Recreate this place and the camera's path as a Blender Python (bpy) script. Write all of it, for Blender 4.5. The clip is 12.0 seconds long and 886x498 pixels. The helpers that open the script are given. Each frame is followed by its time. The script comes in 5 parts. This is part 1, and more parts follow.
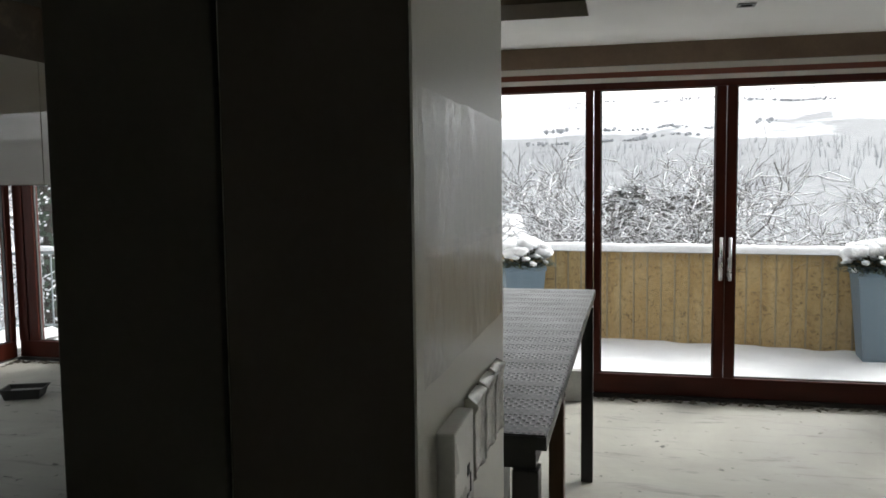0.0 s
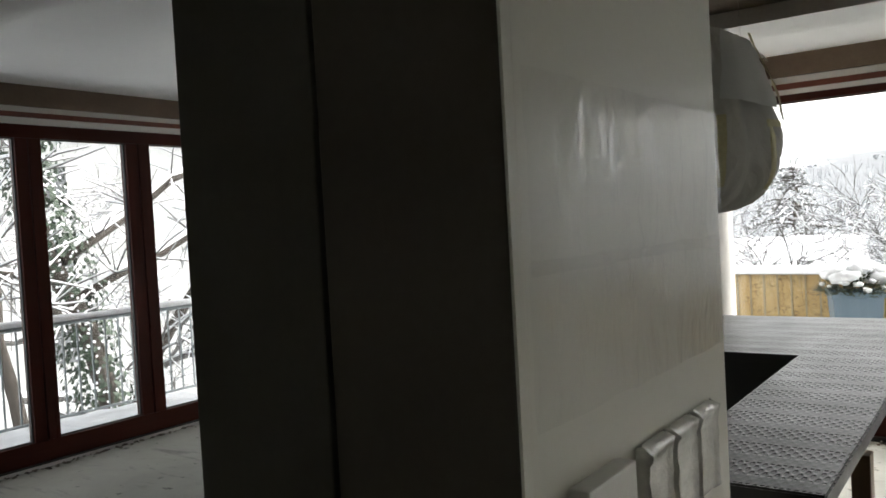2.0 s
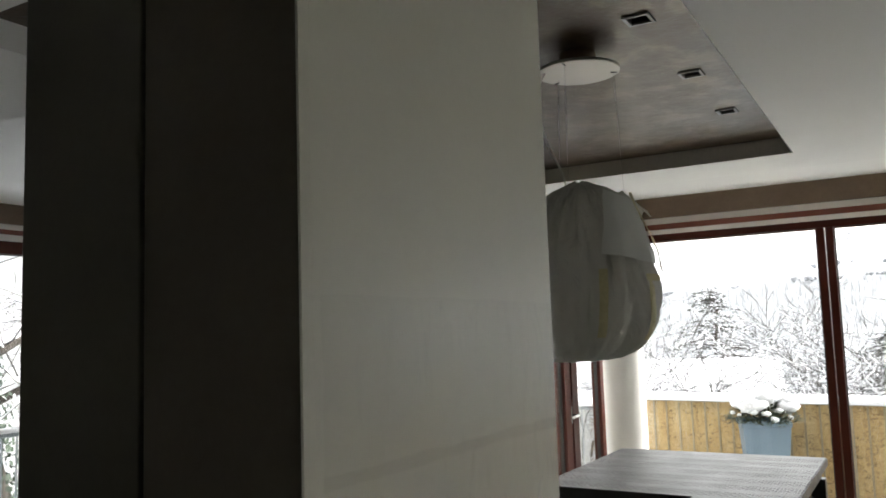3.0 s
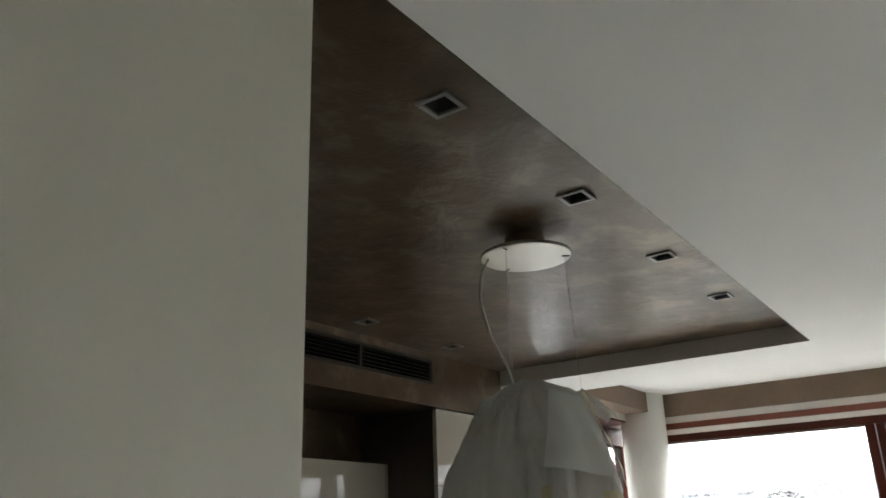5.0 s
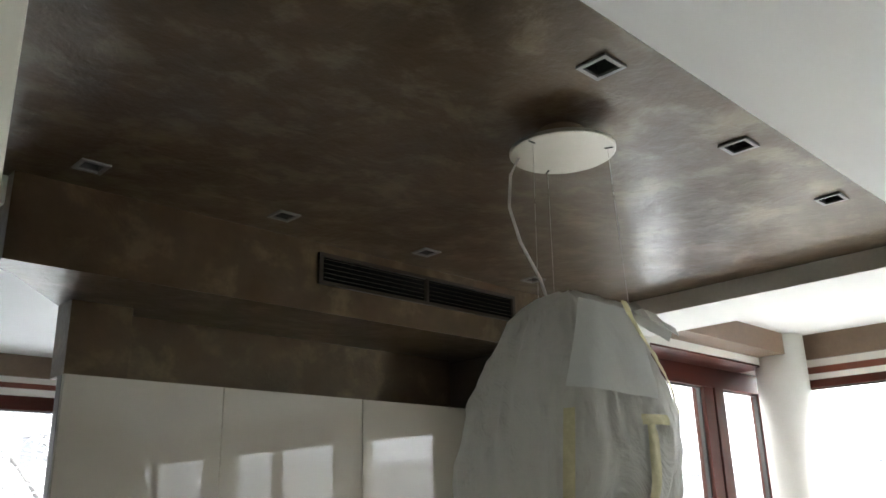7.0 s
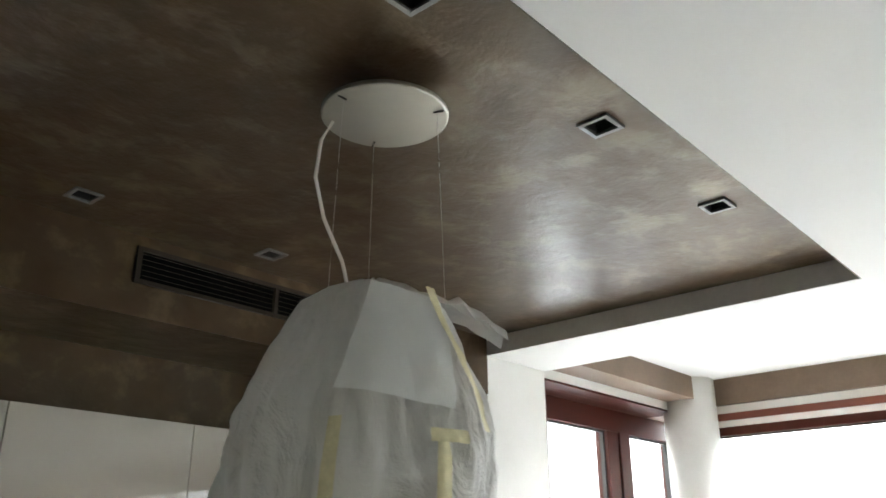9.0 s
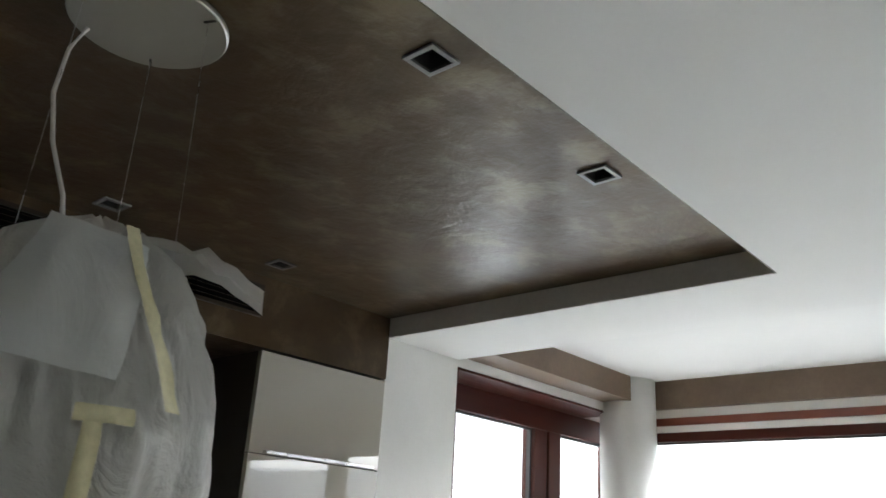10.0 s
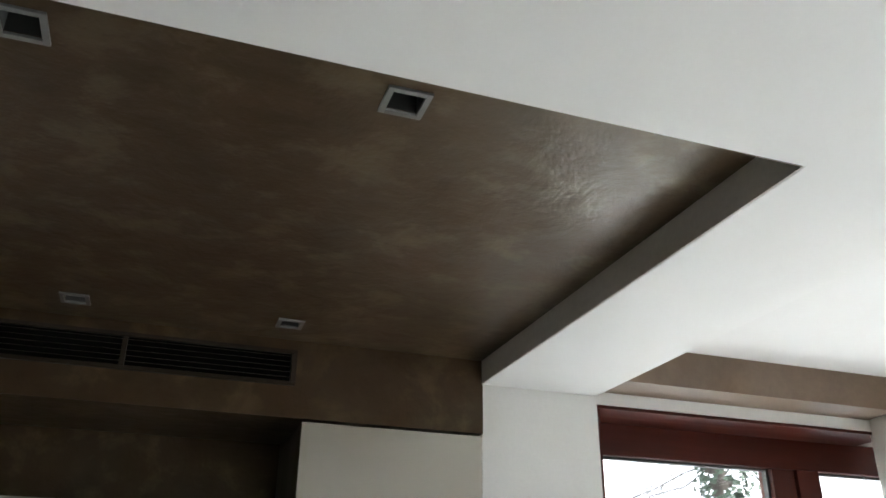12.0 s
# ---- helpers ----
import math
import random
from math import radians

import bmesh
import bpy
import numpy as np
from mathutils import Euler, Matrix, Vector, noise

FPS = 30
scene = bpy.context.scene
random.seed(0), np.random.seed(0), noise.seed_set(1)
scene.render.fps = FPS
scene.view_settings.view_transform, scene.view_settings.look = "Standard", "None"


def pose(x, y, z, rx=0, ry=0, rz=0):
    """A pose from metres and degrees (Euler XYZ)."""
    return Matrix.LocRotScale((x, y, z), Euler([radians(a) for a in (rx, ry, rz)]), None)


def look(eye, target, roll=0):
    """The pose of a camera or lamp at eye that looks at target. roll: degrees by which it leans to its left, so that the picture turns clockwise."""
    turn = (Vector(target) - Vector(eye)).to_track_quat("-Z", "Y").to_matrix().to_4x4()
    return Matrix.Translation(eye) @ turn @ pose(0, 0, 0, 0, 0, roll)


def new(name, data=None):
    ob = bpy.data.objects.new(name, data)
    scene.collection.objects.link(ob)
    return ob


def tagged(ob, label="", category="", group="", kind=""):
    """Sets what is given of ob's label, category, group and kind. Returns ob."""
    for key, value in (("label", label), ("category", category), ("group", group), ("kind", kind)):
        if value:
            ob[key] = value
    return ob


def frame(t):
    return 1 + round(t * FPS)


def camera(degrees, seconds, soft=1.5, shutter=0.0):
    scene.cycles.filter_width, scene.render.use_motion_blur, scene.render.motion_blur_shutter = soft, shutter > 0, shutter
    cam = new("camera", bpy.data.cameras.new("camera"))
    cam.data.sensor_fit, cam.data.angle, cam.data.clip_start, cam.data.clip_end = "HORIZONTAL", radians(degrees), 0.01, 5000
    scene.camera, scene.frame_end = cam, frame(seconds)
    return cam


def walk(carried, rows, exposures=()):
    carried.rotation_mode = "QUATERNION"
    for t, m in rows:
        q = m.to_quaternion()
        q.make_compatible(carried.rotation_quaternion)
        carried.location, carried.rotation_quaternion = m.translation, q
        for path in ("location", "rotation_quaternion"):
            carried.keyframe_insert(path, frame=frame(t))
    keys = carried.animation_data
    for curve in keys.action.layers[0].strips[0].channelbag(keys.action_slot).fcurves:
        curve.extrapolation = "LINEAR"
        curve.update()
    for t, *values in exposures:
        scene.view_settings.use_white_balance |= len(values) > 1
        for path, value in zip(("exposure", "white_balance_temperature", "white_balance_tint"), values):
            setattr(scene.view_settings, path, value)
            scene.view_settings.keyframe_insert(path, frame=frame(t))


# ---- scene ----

# ---- camera and walk ----
cam = camera(57.22, 12.0, soft=1.6, shutter=0.12)
PATH = [
    (0.0, pose(-0.004, -0.009, 1.562, 85.33, 0.69, 13.04)),
    (0.5, pose(-0.030, 0.031, 1.591, 87.00, 1.32, 15.07)),
    (1.0, pose(-0.009, 0.069, 1.559, 87.08, 0.73, 17.92)),
    (1.5, pose(0.034, 0.142, 1.555, 87.04, 1.27, 25.41)),
    (2.0, pose(0.111, 0.180, 1.534, 88.13, 3.16, 35.24)),
    (2.5, pose(0.199, 0.186, 1.530, 92.91, 1.23, 35.23)),
    (3.0, pose(0.237, 0.192, 1.616, 95.78, 1.83, 30.58)),
    (3.5, pose(0.269, 0.203, 1.656, 96.45, 1.52, 27.40)),
    (5.3, pose(0.460, 0.710, 1.667, 110.45, 1.57, 36.80)),
    (5.5, pose(0.505, 0.771, 1.660, 108.97, 0.43, 38.84)),
    (6.0, pose(0.531, 0.901, 1.640, 108.18, 1.40, 41.84)),
    (6.5, pose(0.493, 0.991, 1.640, 108.87, 1.20, 43.43)),
    (6.7, pose(0.464, 1.016, 1.625, 107.70, 1.35, 44.85)),
    (8.3, pose(0.443, 1.265, 1.570, 108.35, 1.02, 48.50)),
    (8.5, pose(0.444, 1.312, 1.572, 109.13, 1.12, 47.71)),
    (9.0, pose(0.406, 1.527, 1.575, 110.95, 0.19, 42.13)),
    (9.5, pose(0.396, 1.750, 1.619, 110.39, 0.64, 39.25)),
    (10.0, pose(0.502, 2.002, 1.626, 110.28, -3.31, 41.30)),
    (10.5, pose(0.584, 2.292, 1.640, 110.39, -3.48, 43.32)),
    (11.0, pose(0.555, 2.601, 1.644, 112.85, -4.12, 46.89)),
    (11.5, pose(0.594, 2.879, 1.624, 115.09, 1.73, 60.20)),
    (12.0, pose(0.697, 3.166, 1.676, 114.58, -0.65, 71.11)),
]
walk(cam, PATH, exposures=[(0.0, 1.54, 6500, 10), (0.5, 1.64, 6550, 10), (1.5, 1.79, 6600, 10), (2.5, 2.14, 6650, 10), (3.0, 2.24, 6650, 10), (3.5, 2.24, 6600, 10), (5.5, 2.92, 6500, 10), (6.5, 3.22, 6350, 10), (8.5, 4.12, 6300, 10), (9.0, 3.72, 6250, 10), (9.5, 3.22, 6150, 10), (10.0, 2.77, 6100, 10), (10.5, 2.62, 6050, 10), (11.0, 2.47, 6050, 10), (11.5, 2.42, 6100, 10), (12.0, 2.97, 6200, 10)])

# ---- world and sun: a white overcast winter sky ----
world = bpy.data.worlds.new("world")
scene.world = world
world.use_nodes = True
wn, wl = world.node_tree.nodes, world.node_tree.links
sky = wn.new("ShaderNodeTexSky")
sky.sky_type, sky.sun_disc = "NISHITA", False
SUN_TURN = radians(42)
sky.sun_elevation, sky.sun_rotation = radians(38), SUN_TURN
sky.air_density, sky.dust_density, sky.ozone_density = 1.0, 4.0, 1.0
grey = wn.new("ShaderNodeHueSaturation")
grey.inputs["Saturation"].default_value = 0.12
wl.new(sky.outputs["Color"], grey.inputs["Color"])
wl.new(grey.outputs["Color"], wn["Background"].inputs["Color"])
wn["Background"].inputs["Strength"].default_value = 0.15

sun = new("sun", bpy.data.lights.new("sun", "SUN"))
sun.data.energy, sun.data.angle, sun.data.color = 0.8, radians(25), (1.0, 0.97, 0.93)
sun.matrix_world = look((0, 0, 20), (0 - 10 * math.sin(SUN_TURN), 0 - 10 * math.cos(SUN_TURN), 12))


# ---- materials ----
def nodes(name):
    m = bpy.data.materials.new(name)
    m.use_nodes = True
    t = m.node_tree
    return m, t, t.nodes["Principled BSDF"]


def noise_fac(t, scale, detail=6.0, rough=0.6, stretch=(1, 1, 1), distort=0.0):
    co = t.nodes.new("ShaderNodeTexCoord")
    mp = t.nodes.new("ShaderNodeMapping")
    mp.inputs["Scale"].default_value = stretch
    n = t.nodes.new("ShaderNodeTexNoise")
    n.inputs["Scale"].default_value, n.inputs["Detail"].default_value = scale, detail
    n.inputs["Roughness"].default_value, n.inputs["Distortion"].default_value = rough, distort
    t.links.new(co.outputs["Object"], mp.inputs["Vector"])
    t.links.new(mp.outputs["Vector"], n.inputs["Vector"])
    return n.outputs["Fac"]


def ramp(t, fac, stops):
    r = t.nodes.new("ShaderNodeValToRGB")
    e = r.color_ramp.elements
    while len(e) < len(stops):
        e.new(0.5)
    for k, (p, c) in zip(e, stops):
        k.position, k.color = p, (*c, 1) if len(c) == 3 else c
    t.links.new(fac, r.inputs["Fac"])
    return r.outputs["Color"]


def mult(t, a, b, amount=1.0):
    m = t.nodes.new("ShaderNodeMix")
    m.data_type, m.blend_type = "RGBA", "MULTIPLY"
    m.inputs[0].default_value = amount
    t.links.new(a, m.inputs[6])
    t.links.new(b, m.inputs[7])
    return m.outputs[2]


def bump(t, bsdf, fac, strength=0.2, distance=0.01, before=None):
    b = t.nodes.new("ShaderNodeBump")
    b.inputs["Strength"].default_value, b.inputs["Distance"].default_value = strength, distance
    t.links.new(fac, b.inputs["Height"])
    if before is not None:
        t.links.new(before, b.inputs["Normal"])
    t.links.new(b.outputs["Normal"], bsdf.inputs["Normal"])
    return b.outputs["Normal"]


def grey3(v):
    return (v, v, v)


def surface(name, dark, light, rough=0.6, scale=3.0, fine=60.0, relief=0.15, metal=0.0, stretch=(1, 1, 1), rough_var=0.1, spec=0.5, coat=0.0, dist=0.004):
    """Two scales of variation in colour, gloss and relief."""
    m, t, b = nodes(name)
    big = noise_fac(t, scale, 5, 0.6, stretch)
    small = noise_fac(t, fine, 4, 0.6, stretch)
    col = ramp(t, big, [(0.3, dark), (0.7, light)])
    col = mult(t, col, ramp(t, small, [(0.3, grey3(1.0 - 0.14 * min(1.0, relief * 8))), (0.65, grey3(1.0))]))
    t.links.new(col, b.inputs["Base Color"])
    t.links.new(ramp(t, big, [(0.25, grey3(max(rough - rough_var, 0.02))), (0.75, grey3(min(rough + rough_var, 1)))]), b.inputs["Roughness"])
    b.inputs["Metallic"].default_value = metal
    b.inputs["Specular IOR Level"].default_value = spec
    b.inputs["Coat Weight"].default_value = coat
    bump(t, b, small, relief, dist)
    return m


M = {}
M["plaster"] = surface("plaster", (0.72, 0.71, 0.67), (0.80, 0.79, 0.76), 0.6, 1.5, 90, 0.03)
M["ceiling_paint"] = surface("ceiling_paint", (0.78, 0.78, 0.77), (0.83, 0.83, 0.82), 0.7, 1.2, 120, 0.012)
M["column_paint"] = surface("column_paint", (0.61, 0.595, 0.505), (0.69, 0.675, 0.59), 0.36, 1.6, 70, 0.015)
M["column_dark"] = surface("column_dark", (0.080, 0.070, 0.050), (0.096, 0.083, 0.060), 0.5, 1.4, 80, 0.1)
M["column_darker"] = surface("column_darker", (0.063, 0.061, 0.043), (0.076, 0.073, 0.052), 0.5, 1.4, 80, 0.1)
M["beam_brown"] = surface("beam_brown", (0.14, 0.092, 0.058), (0.20, 0.138, 0.092), 0.5, 4, 60, 0.12)
M["red_wood"] = surface("red_wood", (0.046, 0.0095, 0.0055), (0.064, 0.0135, 0.008), 0.36, 3, 50, 0.012, spec=0.16, stretch=(8, 8, 0.6))
M["red_trim"] = surface("red_trim", (0.13, 0.030, 0.014), (0.19, 0.050, 0.024), 0.35, 5, 90, 0.08, stretch=(0.5, 8, 8))
M["red_wood_x"] = surface("red_wood_x", (0.046, 0.0095, 0.0055), (0.064, 0.0135, 0.008), 0.36, 3, 50, 0.012, spec=0.16, stretch=(0.6, 8, 8))
M["red_wood_y"] = surface("red_wood_y", (0.046, 0.0095, 0.0055), (0.064, 0.0135, 0.008), 0.36, 3, 50, 0.012, spec=0.16, stretch=(8, 0.6, 8))
M["recess_edge"] = surface("recess_edge", (0.66, 0.62, 0.58), (0.73, 0.69, 0.65), 0.5, 4, 60, 0.08)
M["osb_rib"] = surface("osb_rib", (0.27, 0.22, 0.13), (0.36, 0.31, 0.21), 0.8, 6, 40, 0.2)
M["lacquer"] = surface("lacquer", (0.44, 0.41, 0.345), (0.47, 0.44, 0.37), 0.012, 1.0, 30, 0.0, rough_var=0.0, spec=0.45, coat=0.2)
M["panel_dark"] = surface("panel_dark", (0.045, 0.036, 0.028), (0.065, 0.052, 0.040), 0.45, 5, 60, 0.1, stretch=(1, 1, 0.3))
M["steel"] = surface("steel", (0.55, 0.55, 0.55), (0.68, 0.68, 0.68), 0.28, 10, 200, 0.03, metal=1.0)
M["black_metal"] = surface("black_metal", (0.012, 0.012, 0.012), (0.022, 0.021, 0.020), 0.42, 8, 150, 0.05)
M["wood_brown"] = surface("wood_brown", (0.11, 0.055, 0.025), (0.18, 0.095, 0.045), 0.45, 6, 60, 0.1, stretch=(6, 6, 0.5))
M["grille_paint"] = surface("grille_paint", (0.034, 0.026, 0.019), (0.048, 0.037, 0.027), 0.45, 6, 90, 0.05, spec=0.12)
# near black: darkness of the duct and the flat cups, also the lamp lens
M["void"] = surface("void", (0.003, 0.003, 0.003), (0.005, 0.005, 0.005), 0.8, 6, 60, 0.0, spec=0.0)
M["lamp_white"] = surface("lamp_white", (0.50, 0.50, 0.47), (0.56, 0.56, 0.53), 0.35, 5, 90, 0.02)
M["sleeve"] = surface("sleeve", (0.56, 0.55, 0.49), (0.64, 0.63, 0.57), 0.16, 14, 60, 0.3, spec=0.7, dist=0.006)
M["lamp_trim"] = surface("lamp_trim", (0.17, 0.17, 0.17), (0.22, 0.22, 0.22), 0.35, 20, 150, 0.03)
M["canopy_metal"] = surface("canopy_metal", (0.43, 0.42, 0.38), (0.49, 0.48, 0.44), 0.34, 3, 120, 0.01, metal=1.0, rough_var=0.03)
M["cup"] = surface("cup", (0.040, 0.041, 0.042), (0.060, 0.061, 0.062), 0.38, 8, 90, 0.02)
M["switch_white"] = surface("switch_white", (0.70, 0.69, 0.64), (0.76, 0.75, 0.70), 0.3, 12, 150, 0.03)
M["tape"] = surface("tape", (0.62, 0.57, 0.34), (0.70, 0.65, 0.42), 0.5, 12, 90, 0.15)
M["cord"] = surface("cord", (0.70, 0.70, 0.67), (0.78, 0.78, 0.75), 0.4, 12, 90, 0.0)
M["snow"] = surface("snow", (0.80, 0.82, 0.85), (0.88, 0.89, 0.91), 0.8, 1.2, 14, 0.35, dist=0.03)
M["bark"] = surface("bark", (0.045, 0.038, 0.032), (0.10, 0.085, 0.072), 0.9, 5, 40, 0.5, stretch=(4, 4, 1))
# lighter than the bark: some winter haze is put into the twig colour
M["twig"] = surface("twig", (0.085, 0.080, 0.076), (0.15, 0.145, 0.14), 0.9, 3, 20, 0.0)
M["needle"] = surface("needle", (0.020, 0.032, 0.016), (0.050, 0.065, 0.032), 0.7, 8, 60, 0.0)
M["planter_blue"] = surface("planter_blue", (0.13, 0.19, 0.24), (0.17, 0.235, 0.29), 0.45, 3, 90, 0.06)
M["rail_metal"] = surface("rail_metal", (0.22, 0.25, 0.26), (0.30, 0.33, 0.34), 0.4, 6, 90, 0.04, metal=0.4)
# far twigs paler and bluer than near ones: distance haze put into the colour
M["hazed_twig"] = surface("hazed_twig", (0.28, 0.29, 0.31), (0.40, 0.41, 0.43), 0.9, 0.2, 2, 0.0)
# needles greyed and lightened in colour for haze and caught snow
M["conifer"] = surface("conifer", (0.11, 0.115, 0.11), (0.17, 0.175, 0.165), 0.8, 2, 20, 0.0)
# hedges and woods far off, lightened in colour to stand in for haze
M["hazed_wood"] = surface("hazed_wood", (0.28, 0.29, 0.31), (0.40, 0.41, 0.43), 0.9, 0.2, 2, 0.0)
M["ivy"] = surface("ivy", (0.018, 0.034, 0.020), (0.045, 0.070, 0.042), 0.6, 6, 40, 0.0)
M["house_wall"] = surface("house_wall", (0.50, 0.50, 0.49), (0.60, 0.60, 0.58), 0.85, 0.6, 12, 0.2)
M["house_dark"] = surface("house_dark", (0.12, 0.125, 0.13), (0.18, 0.185, 0.19), 0.25, 1, 12, 0.0)
M["rubber"] = surface("rubber", (0.02, 0.02, 0.02), (0.035, 0.034, 0.032), 0.6, 12, 90, 0.1)
M["mortar"] = surface("mortar", (0.10, 0.10, 0.095), (0.16, 0.16, 0.15), 0.8, 9, 60, 0.3)
M["card"] = surface("card", (0.35, 0.35, 0.34), (0.46, 0.46, 0.44), 0.7, 6, 60, 0.1)
M["osb"] = None


def make_stucco():
    """Polished brown venetian plaster: soft trowel clouds in colour, gloss and relief under a waxed, creased sheen."""
    m, t, b = nodes("stucco_brown")
    cloud = noise_fac(t, 1.7, 4, 0.5)
    trowel = noise_fac(t, 5.0, 3, 0.55, (1.2, 0.8, 1), 0.15)
    grain = noise_fac(t, 20, 3, 0.55, (1.2, 0.9, 1))
    col = ramp(t, cloud, [(0.25, (0.060, 0.037, 0.0215)), (0.5, (0.075, 0.0465, 0.0275)), (0.75, (0.090, 0.0575, 0.0345))])
    col = mult(t, col, ramp(t, trowel, [(0.3, grey3(0.80)), (0.7, grey3(1.0))]))
    col = mult(t, col, ramp(t, grain, [(0.25, grey3(0.84)), (0.75, grey3(1.0))]))
    t.links.new(col, b.inputs["Base Color"])
    patchy = noise_fac(t, 7.0, 5, 0.62, (1.1, 0.85, 1), 0.2)
    t.links.new(ramp(t, trowel, [(0.2, grey3(0.29)), (0.8, grey3(0.38))]), b.inputs["Roughness"])
    t.links.new(ramp(t, patchy, [(0.31, grey3(0.20)), (0.52, grey3(0.34)), (0.65, grey3(0.92))]), b.inputs["Specular IOR Level"])
    b.inputs["Specular Tint"].default_value = (1.0, 0.87, 0.50, 1)
    n1 = bump(t, b, patchy, 0.34, 0.014)
    crease = noise_fac(t, 8.0, 6, 0.64, (0.85, 1.25, 1), 0.7)
    fine = t.nodes.new("ShaderNodeBump")
    fine.inputs["Strength"].default_value, fine.inputs["Distance"].default_value = 0.34, 0.018
    t.links.new(crease, fine.inputs["Height"])
    t.links.new(n1, fine.inputs["Normal"])
    t.links.new(fine.outputs["Normal"], b.inputs["Coat Normal"])
    soft = t.nodes.new("ShaderNodeBump")
    soft.inputs["Strength"].default_value, soft.inputs["Distance"].default_value = 0.13, 0.018
    t.links.new(crease, soft.inputs["Height"])
    t.links.new(n1, soft.inputs["Normal"])
    t.links.new(soft.outputs["Normal"], b.inputs["Normal"])
    wax = noise_fac(t, 3.2, 4, 0.6, (1, 1, 1), 0.4)
    t.links.new(ramp(t, wax, [(0.38, grey3(0.04)), (0.62, grey3(0.26))]), b.inputs["Coat Weight"])
    b.inputs["Coat Roughness"].default_value = 0.12
    b.inputs["Coat IOR"].default_value = 1.45
    return m


def make_screed():
    """Dusty grey-beige screed with darker stains, smears and crumbs."""
    m, t, b = nodes("screed")
    big = noise_fac(t, 0.9, 7, 0.65, (1, 1, 1), 0.6)
    smear = noise_fac(t, 3.0, 8, 0.7, (0.5, 2.2, 1), 0.5)
    speck = noise_fac(t, 9, 4, 0.6)
    col = ramp(t, big, [(0.3, (0.235, 0.232, 0.20)), (0.7, (0.35, 0.346, 0.305))])
    col = mult(t, col, ramp(t, smear, [(0.33, grey3(0.42)), (0.43, grey3(0.90)), (0.6, grey3(1.0))]))
    col = mult(t, col, ramp(t, speck, [(0.315, grey3(0.25)), (0.36, grey3(1.0))]))
    t.links.new(col, b.inputs["Base Color"])
    t.links.new(ramp(t, smear, [(0.3, grey3(0.5)), (0.7, grey3(0.78))]), b.inputs["Roughness"])
    n1 = bump(t, b, big, 0.2, 0.03)
    bump(t, b, noise_fac(t, 70, 4, 0.7), 0.2, 0.004, n1)
    return m


def make_tread_plate():
    """Dusty dark metal sheet with bands of small stamped slits that lean one way and the other."""
    m, t, b = nodes("tread_plate")
    co = t.nodes.new("ShaderNodeTexCoord")
    slits = []
    for turn, shift in ((0.45, 0.0), (-0.45, 0.5)):
        mp = t.nodes.new("ShaderNodeMapping")
        mp.inputs["Scale"].default_value = (40, 25, 1)
        mp.inputs["Location"].default_value = (shift, shift, 0)
        vo = t.nodes.new("ShaderNodeTexVoronoi")
        vo.inputs["Scale"].default_value, vo.inputs["Randomness"].default_value = 1.0, 0.12
        sub = t.nodes.new("ShaderNodeVectorMath")
        sub.operation = "SUBTRACT"
        rot = t.nodes.new("ShaderNodeMapping")
        rot.inputs["Rotation"].default_value = (0, 0, turn)
        rot.inputs["Scale"].default_value = (2.0, 0.95, 0)
        ln = t.nodes.new("ShaderNodeVectorMath")
        ln.operation = "LENGTH"
        t.links.new(co.outputs["Object"], mp.inputs["Vector"])
        t.links.new(mp.outputs["Vector"], vo.inputs["Vector"])
        t.links.new(mp.outputs["Vector"], sub.inputs[0])
        t.links.new(vo.outputs["Position"], sub.inputs[1])
        t.links.new(sub.outputs["Vector"], rot.inputs["Vector"])
        t.links.new(rot.outputs["Vector"], ln.inputs[0])
        slits.append(ramp(t, ln.outputs["Value"], [(0.26, grey3(1.0)), (0.46, grey3(0.0))]))
    mx = t.nodes.new("ShaderNodeMix")
    mx.data_type, mx.blend_type = "RGBA", "LIGHTEN"
    mx.inputs[0].default_value = 1.0
    t.links.new(slits[0], mx.inputs[6])
    t.links.new(slits[1], mx.inputs[7])
    # bands across the sheet, 14 cm apart
    sep, wave, sine = (t.nodes.new("ShaderNode" + k) for k in ("SeparateXYZ", "Math", "Math"))
    wave.operation, sine.operation = "MULTIPLY", "SINE"
    wave.inputs[1].default_value = math.tau / 0.14
    t.links.new(co.outputs["Object"], sep.inputs[0])
    t.links.new(sep.outputs["Y"], wave.inputs[0])
    t.links.new(wave.outputs[0], sine.inputs[0])
    half = t.nodes.new("ShaderNodeMath")
    half.operation = "MULTIPLY_ADD"
    half.inputs[1].default_value, half.inputs[2].default_value = 0.5, 0.5
    t.links.new(sine.outputs[0], half.inputs[0])
    cut = mult(t, mx.outputs[2], ramp(t, half.outputs[0], [(0.28, grey3(0.12)), (0.42, grey3(1.0))]))
    dust = noise_fac(t, 5, 6, 0.65)
    base = t.nodes.new("ShaderNodeMix")
    base.data_type = "RGBA"
    t.links.new(ramp(t, dust, [(0.3, (0.028, 0.028, 0.030)), (0.7, (0.050, 0.050, 0.052))]), base.inputs[6])
    t.links.new(cut, base.inputs[0])
    base.inputs[7].default_value = (0.007, 0.007, 0.008, 1)
    t.links.new(base.outputs[2], b.inputs["Base Color"])
    t.links.new(ramp(t, dust, [(0.3, grey3(0.32)), (0.7, grey3(0.46))]), b.inputs["Roughness"])
    b.inputs["Metallic"].default_value = 0.12
    bump(t, b, cut, 1.0, 0.004).node.invert = True
    return m


